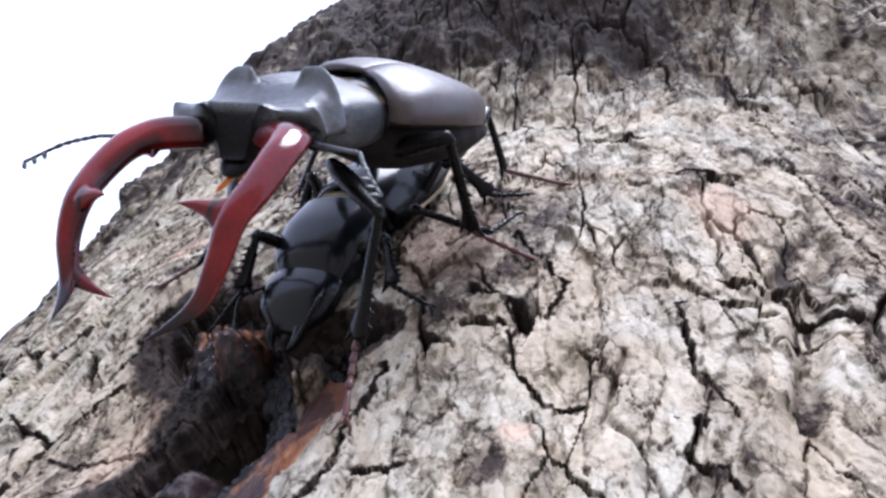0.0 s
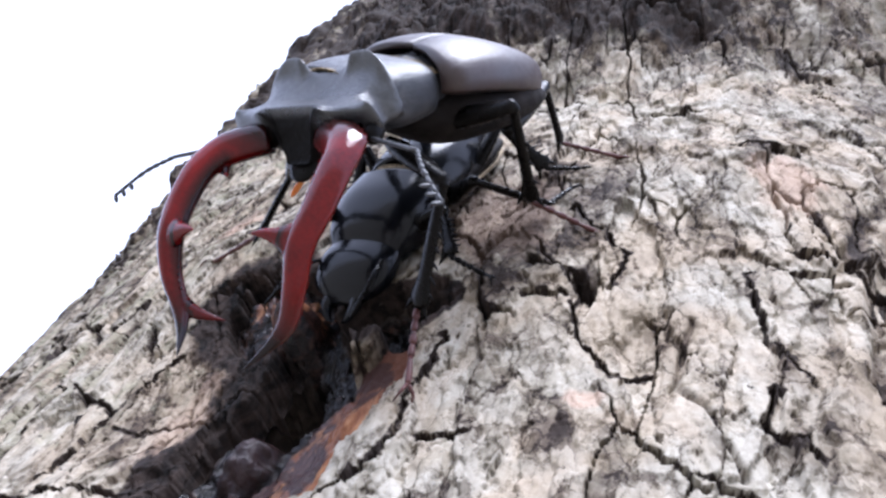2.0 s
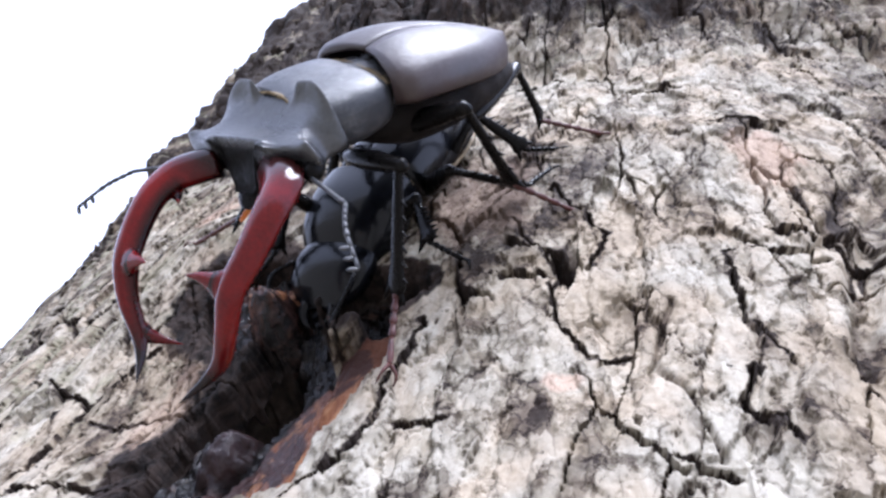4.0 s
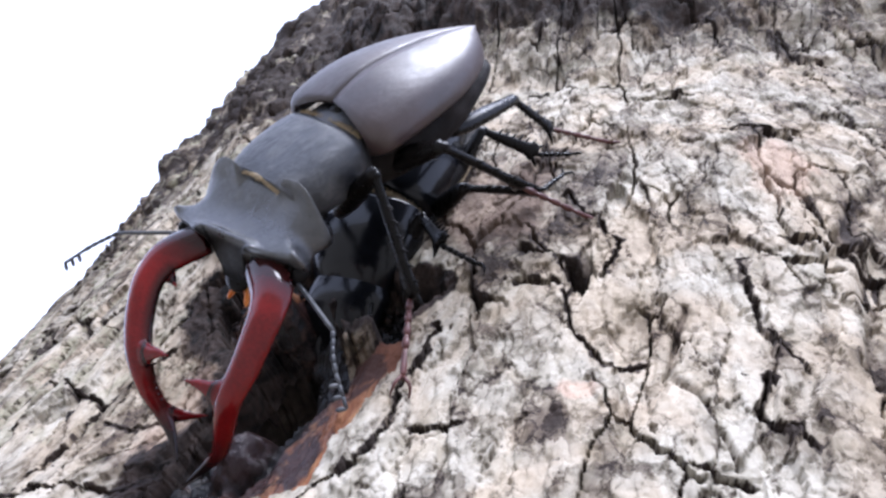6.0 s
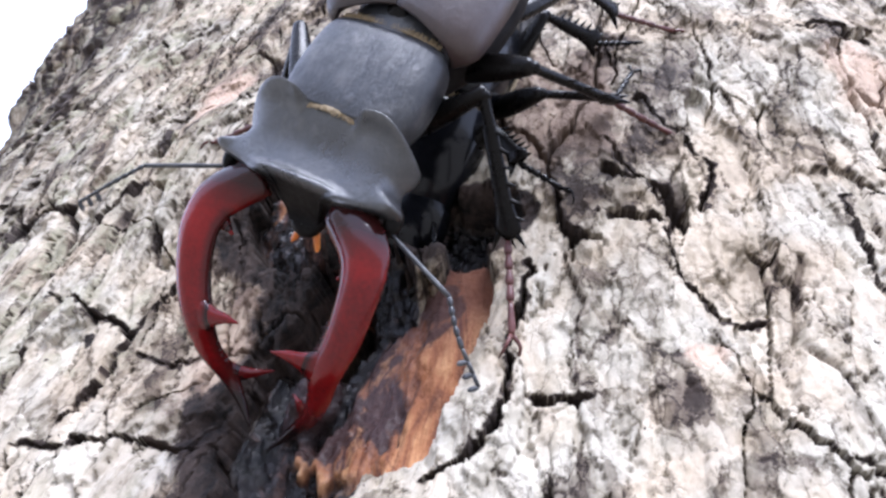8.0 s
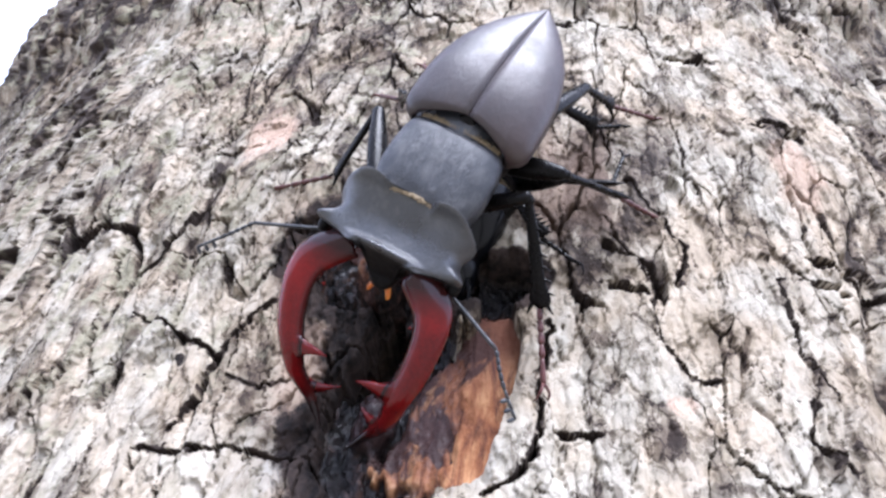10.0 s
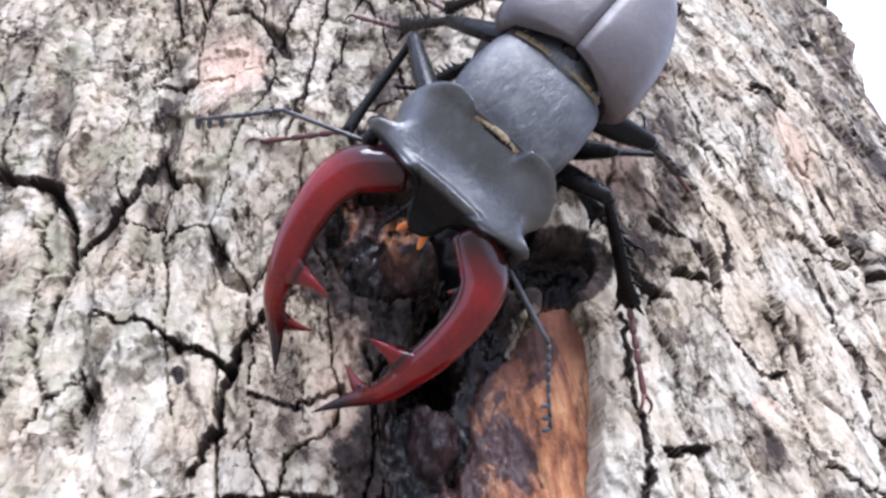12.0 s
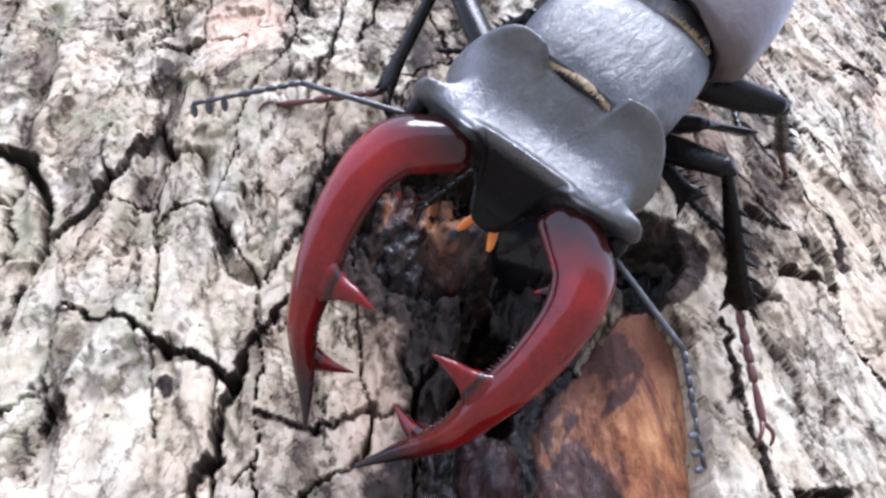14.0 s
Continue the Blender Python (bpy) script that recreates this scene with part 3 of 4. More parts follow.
def build_trunk():
    # core: inner bark all round, with the wound hollowed out of it
    s = steps((-70.5, -20, 1.5), (-20, -8, 0.3), (-8, -4.4, 0.07), (-4.4, 0.4, 0.026), (0.4, 8, 0.07), (8, 20, 0.3), (20, 70.5, 1.5))
    z = steps((-130, -10, 3), (-10, -5, 0.3), (-5, 1, 0.026), (1, 6, 0.07), (6, 40, 0.4), (40, 300, 4))
    S, Z = np.meshgrid(s, z)
    w, o = wound(S, Z), orange_wood(S, Z)
    fib = fbm(S * 4.5, Z * 0.9, 80, 5, 0.62)
    crumb = fbm(S * 2.8, Z * 1.7, 87, 6, 0.58)
    h = -0.44 + 0.08 * fbm(S * 1.2, Z * 0.8, 83, 4) + 0.05 * fib
    cave = np.hypot((S + 2.42) / 0.52, (Z + 1.45) / 0.68) + 0.55 * fbm(S * 2.4, Z * 2.4, 85, 5, 0.6)
    h = h + flank(S, Z) + 2.0 * smooth(8.8, 16.5, Z) * smooth(9, 3, np.abs(S))
    h = h + relief(S, Z)
    h = h - 0.26 * w * (1 - 0.45 * o * smooth(-0.5, -0.9, Z)) - 1.5 * smooth(1.15, 0.55, cave) + w * (1 - 0.75 * o * smooth(-0.5, -0.9, Z)) * (0.26 * crumb + 0.12 * np.abs(fbm(S * 6, Z * 4, 94, 4, 0.6)))
    h = h + 0.28 * w * smooth(-1.9, -2.6, S) * smooth(0.9, 1.4, cave)
    h = h + w * (0.06 * fib + 0.03 * fbm(S * 12, Z * 8, 97, 4, 0.6))
    lump = np.hypot((S + 2.46) / 0.42, (Z + 0.38) / 0.50) + 0.22 * fbm(S * 3, Z * 3, 86, 4)
    h = h + 0.75 * np.sqrt(smooth(1.05, 0.1, lump)) + 0.10 * smooth(1.0, 0.6, lump) * fbm(S * 6, Z * 6, 88, 4, 0.6)
    bump_up = np.hypot((S + 2.28) / 0.34, (Z + 2.6) / 0.55) + 0.25 * fbm(S * 2.4, Z * 2.4, 98, 3)
    h = h + 0.46 * np.sqrt(smooth(1.05, 0.25, bump_up))
    co = on_trunk(S, Z, h).reshape(-1, 3)
    wet = np.clip(w * 1.2 - 0.2, 0, 1)
    knob = smooth(1.05, 0.8, bump_up)
    o = np.maximum(o, 0.75 * smooth(1.0, 0.75, lump) * smooth(-0.25, 0.15, fbm(S * 5, Z * 5, 99, 4, 0.6) + 0.3 * (Z + 0.6)))
    o = o * (1 - smooth(1.1, 0.8, cave)) * (1 - knob)
    me = grid_mesh("tree_trunk", co, quads(len(s), len(z)).tolist() + [list(range(len(s) * (len(z) - 1), len(s) * len(z)))], {"wet": wet.ravel(), "orange": o.ravel(), "knob": knob.ravel()}, BED)
    trunk = tagged(new("tree_trunk", me), "thick old trunk with pale cracked bark and wet rotten wound", "tree")
    return trunk


def build_bark(trunk):
    s = steps((-70.5, -22, 1.0), (-22, -9, 0.14), (-9, -6.5, 0.035), (-6.5, 5.5, 0.021), (5.5, 8, 0.035), (8, 20, 0.14), (20, 70.5, 1.0))
    z = steps((-130, -12, 2.0), (-12, -5.0, 0.12), (-5.0, 4.5, 0.021), (4.5, 8, 0.04), (8, 16, 0.07), (16, 46, 0.2), (46, 300, 3.0))
    S, Z = np.meshgrid(s, z)
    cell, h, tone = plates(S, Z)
    w = np.maximum(wound(S, Z), orange_wood(S, Z))
    reach = wound_reach(S, Z)
    worn = smooth(1.28, 1.0, np.minimum(reach, wood_reach(S, Z)))
    h = h - 0.08 * worn - 0.60 * smooth(0.35, 0.75, w) + 0.07 * worn * fbm(S * 4.5, Z * 3.0, 340, 5, 0.6)
    stain_and_shade = np.clip(0.95 * smooth(1.55 + 0.45 * smooth(-2.0, -2.6, S), 1.05, reach) * (1 - smooth(-1.5, -0.9, S) * smooth(-0.9, -1.4, Z)), 0, 1)
    stain_and_shade = np.maximum(stain_and_shade, 0.55 * smooth(1.0, 0.7, np.hypot((S + 5.2) / 0.17, (Z + 1.97) / 0.14) + 0.5 * fbm(S * 6, Z * 6, 344, 4)))
    # the same upper-trunk shade, added to the sap mask
    stain_and_shade = np.maximum(stain_and_shade, 0.52 * smooth(7.5, 11.0, Z + 1.5 * fbm(S * 0.4, Z * 0.3, 311, 4)) * smooth(12, 5, -S) * smooth(6.5, 3.0, S))
    lich = np.clip(0.08 + 0.35 * smooth(-1.5, -3.0, S) * smooth(0.8, 2.5, Z) + 1.0 * smooth(0.5, -7, S) * (0.55 + 0.6 * fbm(S * 0.4, Z * 0.3, 90, 3)) + 0.25 * smooth(3, 9, Z), 0, 1)
    lich = lich * smooth(0.12, 0.3, tone)
    tone = tone - 0.38 * smooth(1.85, 1.2, reach + 0.3 * fbm(S * 3, Z * 2, 351, 5, 0.65)) * smooth(-1.9, -2.6, S)
    rust = 0.22 * smooth(1.9, 1.3, reach + 0.3 * fbm(S * 3, Z * 2, 349, 5, 0.65)) * smooth(-1.9, -2.6, S)
    for a, b, ra, rb, k in ((-4.95, 2.8, 0.55, 1.0, 0.8), (4.5, 2.6, 0.55, 1.0, 0.6), (-3.25, -2.2, 0.55, 1.3, 0.4), (1.85, -2.45, 0.22, 0.16, 0.7), (0.4, 1.7, 1.0, 1.6, 0.28)):
        rust = np.maximum(rust, k * smooth(1.1, 0.5, np.hypot((S - a) / ra, (Z - b) / rb) + 0.45 * fbm(S * 3.5, Z * 2.6, 93, 5, 0.65)))
    co = on_trunk(S, Z, h).reshape(-1, 3)
    f = quads(len(s), len(z))
    hid = (w > 0.9).ravel()
    f = f[~hid[f].all(1)]
    fc = cell.ravel()[f[:, 0]]
    floats = {"tone": tone.ravel(), "lichen": lich.ravel(), "rust": rust.ravel(), "stain_and_shade": stain_and_shade.ravel()}
    mid_s, mid_z = S.ravel()[f[:, 0]], Z.ravel()[f[:, 0]]
    inner = (np.abs(mid_s + 0.5) < 7.5) & (mid_z > -5.0) & (mid_z < 6.0)
    ids, counts = np.unique(fc[inner], return_counts=True)
    ids = ids[np.argsort(-counts)][:290]
    single = np.isin(fc, ids)

    def emit(name, sel):
        ff = f[sel]
        used, inv = np.unique(ff, return_inverse=True)
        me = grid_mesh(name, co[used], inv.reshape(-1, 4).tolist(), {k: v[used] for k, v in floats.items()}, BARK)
        ob = new(name, me)
        ob.parent = trunk
        return ob

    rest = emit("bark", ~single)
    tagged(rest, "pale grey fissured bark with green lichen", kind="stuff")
    order = np.argsort(fc, kind="stable")
    order = order[single[order]]
    cuts = np.flatnonzero(np.diff(fc[order])) + 1
    for sel in np.split(order, cuts):
        if len(sel) > 3:
            emit("bark_plate", sel)


# ---- stag beetles ----


def shell(bm, xs, half, top, low, power=2.0, n=28):
    """A closed body along x: half-width, top and low height at each x (functions)."""
    rings = []
    for x in xs:
        hw, t, b = half(x), top(x), low(x)
        ring = []
        for a in np.linspace(0, 2 * np.pi, n, endpoint=False):
            cy, sz = math.cos(a), math.sin(a)
            y = math.copysign(abs(cy) ** (2 / power), cy) * hw
            k = math.copysign(abs(sz) ** (2 / power), sz)
            mid = (t + b) / 2
            ring.append((x, y, mid + k * (t - mid if k > 0 else mid - b)))
        rings.append(ring)
    skin(bm, rings)


def interp(xs, ys):
    return lambda x: float(np.interp(x, xs, ys))


def soft_interp(xs, ys):
    xs, ys = np.array(xs, float), np.array(ys, float)
    fine = catmull(np.stack([xs, ys], 1), 80)
    k = np.argsort(fine[:, 0])
    return lambda x: float(np.interp(x, fine[k, 0], fine[k, 1]))


def wing_case(side, x0, x1, width, rise, tipdrop, mat, parent, label, shoulder=0.3, skirt=-0.32):
    """One elytron: a domed half shell from the suture to the side, with thickness."""
    bm = bmesh.new()
    nx, ny = 36, 16
    top, under = [], []
    for i in range(nx):
        u = i / (nx - 1)
        x = x0 + (x1 - x0) * u
        hw = width * (0.92 + 0.26 * u - 0.24 * u * u) * max(0.0, 1 - u**2.4) ** 0.74
        if u < 0.06:
            hw *= 0.80 + 0.20 * (u / 0.06) ** 0.5
        zc = rise * (1 - 0.18 * (1 - min(1, u / 0.30)) ** 2) * (1 - 0.25 * u * u) + tipdrop * u**1.8
        edge = skirt * width + tipdrop * u**1.5
        ra, rb = [], []
        for j in range(ny):
            v = j / (ny - 1)
            a = v * math.pi / 2
            y = side * (0.004 + hw * math.sin(a) ** 0.92)
            zz = edge + (zc - edge) * math.cos(a) ** 0.62
            xx = x + shoulder * (1 - u) ** 5 * math.sin(a) ** 1.2
            ra.append((xx, y, zz - 0.008 * math.exp(-((v * hw) / 0.02) ** 2)))
            rb.append((xx * 0.985 + 0.015 * (x0 + x1) / 2, y * 0.94, zz - 0.07))
        top.append(ra)
        under.append(rb)
    loop = [t + list(reversed(b)) for t, b in zip(top, under)]
    if side > 0:
        loop = [list(reversed(r)) for r in loop]
    skin(bm, loop)
    return part("elytron", bm, mat, parent, label)


def make_head(parent):
    bm = bmesh.new()
    nx, ny = 60, 121
    top, bot = [], []
    for i in range(nx):
        u = (i / (nx - 1)) ** 1.25
        rt, rb = [], []
        for j in range(ny):
            v = -1 + 2 * j / (ny - 1)
            a = abs(v)
            rear = 0.05 * math.exp(-((v / 0.30) ** 4)) - 0.07 * math.exp(-(((a - 0.58) / 0.28) ** 2)) + 0.24 * a**6
            front = 0.93 + 0.23 * (1 - float(smooth(0.20, 0.42, np.array(a)))) - 0.06 * a * a
            x = rear + (front - rear) * u
            hw = 1.03 - 0.09 * math.exp(-(((u - 0.45) / 0.2) ** 2)) + 0.08 * math.exp(-(((u - 0.80) / 0.11) ** 2)) - 0.35 * smooth(0.86, 1.0, np.array(u))
            y = v * float(hw)
            brow = 0.80 + 0.02 * a + 0.09 * math.exp(-(((a - 0.70) / 0.22) ** 2))  # the ridge across the forehead
            dome = 0.36 - 0.10 * math.exp(-(((x - 0.45) / 0.28) ** 2)) * (1 - a**2)
            # the raised hind margin: two thin lobes, hooked inwards, with a notch between them
            lobe = float(smooth(0.26, 0.40, np.array(a))) * (1 - 0.85 * float(smooth(0.58, 1.0, np.array(a))))
            crest = 0.165 * math.exp(-((u / 0.12) ** 2)) * (0.04 + lobe)
            ridge = 0.07 * math.exp(-(((x - brow) / 0.05) ** 2))
            fall = 0.50 * float(smooth(brow, brow + 0.34, np.array(x)))
            side = 0.42 * a**9
            knob = 0.24 * math.exp(-(((a - 0.985) / 0.13) ** 2 + ((u - 0.78) / 0.12) ** 2))
            zt = dome + crest + ridge - fall - side + knob
            rt.append((x, y, zt))
            rb.append((x * 0.96 + 0.03, y * 0.97, min(zt - 0.05, -0.42 + 0.25 * a * a + 0.18 * u)))
        top.append(rt)
        bot.append(rb)
    skin(bm, [t + list(reversed(b)) for t, b in zip(top, bot)])
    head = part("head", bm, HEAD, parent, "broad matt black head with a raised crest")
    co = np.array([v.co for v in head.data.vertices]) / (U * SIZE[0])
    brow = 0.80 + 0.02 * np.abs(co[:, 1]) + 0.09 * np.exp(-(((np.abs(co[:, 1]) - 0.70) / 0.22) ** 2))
    # front face and underside, where the colour carries the shade
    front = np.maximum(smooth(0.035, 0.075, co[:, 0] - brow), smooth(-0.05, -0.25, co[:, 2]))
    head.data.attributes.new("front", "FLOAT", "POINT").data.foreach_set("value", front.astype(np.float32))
    for y in (-1, 1):
        bm = bmesh.new()
        bmesh.ops.create_uvsphere(bm, u_segments=16, v_segments=10, radius=0.13 * U, matrix=Matrix.Translation(Vector((0.80, y * 0.99, 0.0)) * (U * SIZE[0])) @ Matrix.Diagonal((1.2, 0.7, 0.9, 1)))
        part("eye", bm, FACE, head, "small glossy black eye")
    bm = bmesh.new()
    tube(bm, [(1.00, 0, -0.20, 0.26, 0.07), (1.14, 0, -0.26, 0.20, 0.06), (1.22, 0, -0.30, 0.13, 0.045), (1.25, 0, -0.32, 0.05, 0.03)], 10, 14)
    part("labrum", bm, FACE, head)
    for y in (-1, 1):
        bm = bmesh.new()
        tube(bm, [(1.04, y * 0.06, -0.32, 0.03, 0.03), (1.17, y * 0.10, -0.40, 0.042, 0.036), (1.29, y * 0.15, -0.45, 0.034, 0.03), (1.34, y * 0.16, -0.47, 0.012, 0.012)], 8, 8)
        part("palp", bm, AMBER, head, "amber-orange mouth palp")
    return head


def make_mandible(side, head):
    bm = bmesh.new()
    y = side
    path = [(0.88, y * 0.50, 0.06, 0.25, 0.19), (1.18, y * 0.85, 0.13, 0.265, 0.19), (1.42, y * 0.96, 0.15, 0.24, 0.175), (1.69, y * 0.99, 0.13, 0.215, 0.165), (2.09, y * 0.96, 0.02, 0.195, 0.155),
            (2.45, y * 0.87, -0.12, 0.175, 0.14), (2.74, y * 0.80, -0.40, 0.135, 0.12), (2.95, y * 0.67, -0.68, 0.105, 0.10), (3.16, y * 0.51, -0.79, 0.065, 0.06), (3.45, y * 0.31, -0.83, 0.006, 0.006)]
    tube(bm, path, 64, 28, edge=0.45)
    # main tooth and fork tooth, their roots flaring into the blade
    for rows, blade in (
        ([(2.42, y * 0.86, -0.11, 0.25, 0.11), (2.42, y * 0.73, -0.06, 0.165, 0.095), (2.42, y * 0.62, -0.02, 0.095, 0.07), (2.42, y * 0.48, 0.02, 0.055, 0.045), (2.44, y * 0.31, 0.05, 0.005, 0.005)], (0.33, -0.08 * y, -0.20)),
        ([(2.94, y * 0.67, -0.68, 0.14, 0.09), (2.92, y * 0.56, -0.76, 0.09, 0.065), (2.88, y * 0.44, -0.86, 0.05, 0.04), (2.81, y * 0.27, -0.98, 0.005, 0.005)], (0.25, -0.15 * y, -0.20)),
    ):
        d = np.array(rows[-1][:3]) - np.array(rows[0][:3])
        tube(bm, rows, 20, 14, np.cross(blade, d))
    tube(bm, [(1.42, y * 0.86, 0.06, 0.14, 0.09), (1.50, y * 0.74, 0.03, 0.05, 0.05), (1.56, y * 0.67, 0.02, 0.012, 0.012)], 8, 10)
    ang = catmull([r[:3] for r in path], 90)
    rng = random.Random(11)
    for k in range(11):
        x = 1.98 + 0.034 * k
        c = ang[int(np.argmin(np.abs(ang[:, 0] - x)))]
        spike(bm, (c[0], c[1] - y * 0.15, c[2] + 0.01), (c[0] + 0.012, c[1] - y * (0.205 + 0.03 * rng.random()), c[2] + 0.02), 0.022)
    for k in range(6):
        c = ang[int(np.argmin(np.abs(ang[:, 0] - (2.58 + 0.05 * k))))]
        spike(bm, (c[0], c[1] - y * 0.11, c[2]), (c[0], c[1] - y * (0.150 + 0.02 * rng.random()), c[2]), 0.022)
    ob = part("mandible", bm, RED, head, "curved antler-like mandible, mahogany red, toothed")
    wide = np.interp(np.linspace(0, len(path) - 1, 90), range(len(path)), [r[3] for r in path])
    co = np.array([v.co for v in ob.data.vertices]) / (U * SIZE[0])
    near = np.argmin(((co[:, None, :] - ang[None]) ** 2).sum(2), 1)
    # 1 on the inner side, where the colour carries horn and shading
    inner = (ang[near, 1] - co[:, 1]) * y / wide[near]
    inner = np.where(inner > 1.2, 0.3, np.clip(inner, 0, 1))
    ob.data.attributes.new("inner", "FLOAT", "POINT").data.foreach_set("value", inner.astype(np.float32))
    return ob


def make_antenna(side, head, path):
    bm = bmesh.new()
    tube(bm, [(*q, 0.026, 0.026) for q in path[:2]], 8, 8)
    pts = catmull(path[1:], 9)
    for a, b in zip(pts[:5], pts[1:6]):
        tube(bm, [(*a, 0.018, 0.018), (*((a + b) / 2), 0.03, 0.03), (*b, 0.02, 0.02)], 5, 6)
    for a, b in zip(pts[5:], pts[6:]):
        d = (b - a)
        tube(bm, [(*a, 0.02, 0.02), (*b, 0.022, 0.022)], 3, 6)
        o = np.array((d[1] * 0.8, -d[0] * 0.8, 0.05)) * side
        o = o / (np.linalg.norm(o) + 1e-9) * 0.11
        tube(bm, [(*b, 0.02, 0.015), (*(b + o * 0.6), 0.03, 0.018), (*(b + o), 0.014, 0.01)], 6, 8)
    return part("antenna", bm, BLACK, head, "thin elbowed antenna with a comb-like club")


def make_leg_parts(parent, lengths, toothed, mats=(LEG, LEG, TARSUS)):
    """Femur, tibia and tarsus, each along +x from its joint."""
    lf, lt, la = lengths
    bm = bmesh.new()
    tube(bm, [(-0.12, 0, 0, 0.08, 0.08), (0.15 * lf, 0, 0, 0.15, 0.12), (0.55 * lf, 0, 0, 0.155, 0.115), (0.90 * lf, 0, 0, 0.11, 0.09), (lf, 0, 0, 0.085, 0.085), (lf + 0.05, 0, 0, 0.03, 0.03)], 22, 14)
    for k in range(5):
        x = lf * (0.3 + 0.13 * k)
        spike(bm, (x, -0.09, -0.06), (x + 0.05, -0.13, -0.10), 0.012, 4)
    femur = part("femur", bm, mats[0], parent)
    bm = bmesh.new()
    w = 1.6 if toothed else 1.3
    tube(bm, [(-0.04, 0, 0, 0.04, 0.04), (0.04, 0, 0, 0.085, 0.075), (0.12, 0, 0, 0.06, 0.055), (0.38 * lt, 0, 0.01, 0.055 * w, 0.055), (0.75 * lt, 0, 0.02, 0.065 * w, 0.055), (0.93 * lt, 0, 0.02, 0.10 * w, 0.06), (lt, 0, 0, 0.05, 0.045)], 28, 12, (0, 1, 0))
    for k in range(6 if toothed else 3):
        x = lt * (0.26 + 0.115 * k) if toothed else lt * (0.35 + 0.2 * k)
        spike(bm, (x, 0, 0.03), (x + 0.08, 0, 0.06 + (0.07 + 0.010 * k) * w), 0.036)
    for k in range(7):
        x = lt * (0.22 + 0.11 * k)
        spike(bm, (x, 0.02, -0.04), (x + 0.05, 0.03, -0.095), 0.012, 4)
    for y in (-1, 1):
        spike(bm, (lt * 0.93, 0, y * 0.07), (lt * 1.07, 0.0, y * 0.20), 0.045)
    spike(bm, (lt * 0.95, 0, 0), (lt * 1.08, 0.10, 0.02), 0.03)
    tibia = part("tibia", bm, mats[1], parent)
    bm = bmesh.new()
    n = 5
    for k in range(n):
        a = la * (k * 0.165 if k < 4 else 0.66)
        b = la * ((k + 1) * 0.165 if k < 4 else 1.0)
        r = 0.045 if k < 4 else 0.04
        tube(bm, [(a, 0, 0, r * 0.6, r * 0.6), (a + 0.7 * (b - a), 0, 0.0, r, r), (b, 0, 0, r * 0.75, r * 0.75)], 7, 8)
    for y in (-1, 1):
        tube(bm, [(la, y * 0.01, 0, 0.025, 0.025), (la + 0.11, y * 0.08, 0.02, 0.02, 0.02), (la + 0.2, y * 0.10, -0.05, 0.012, 0.012), (la + 0.22, y * 0.085, -0.12, 0.003, 0.003)], 9, 6)
    tarsus = part("tarsus", bm, mats[2], parent, "slim dark red foot with two claws")
    return femur, tibia, tarsus


def leg_poses(hip, foot, claw, lf, lt, pole):
    """World poses (cm) of femur, tibia and tarsus for a hip and a planted foot."""
    hip, foot, claw, pole = (np.array(q, float) for q in (hip, foot, claw, pole))
    d = foot - hip
    dist = np.linalg.norm(d)
    reach = min(dist, (lf + lt) * 0.995)
    d = d / dist
    if dist > reach:
        foot = hip + d * reach
    a = (lf * lf - lt * lt + reach * reach) / (2 * reach)
    hgt = math.sqrt(max(lf * lf - a * a, 0))
    side = pole - d * (pole @ d)
    side = side / np.linalg.norm(side)
    knee = hip + d * a + side * hgt
    out = []
    for p, q in ((hip, knee), (knee, foot), (foot, claw)):
        f = q - p
        out.append(placed(p, basis(f, side + 0.01)))
    return out


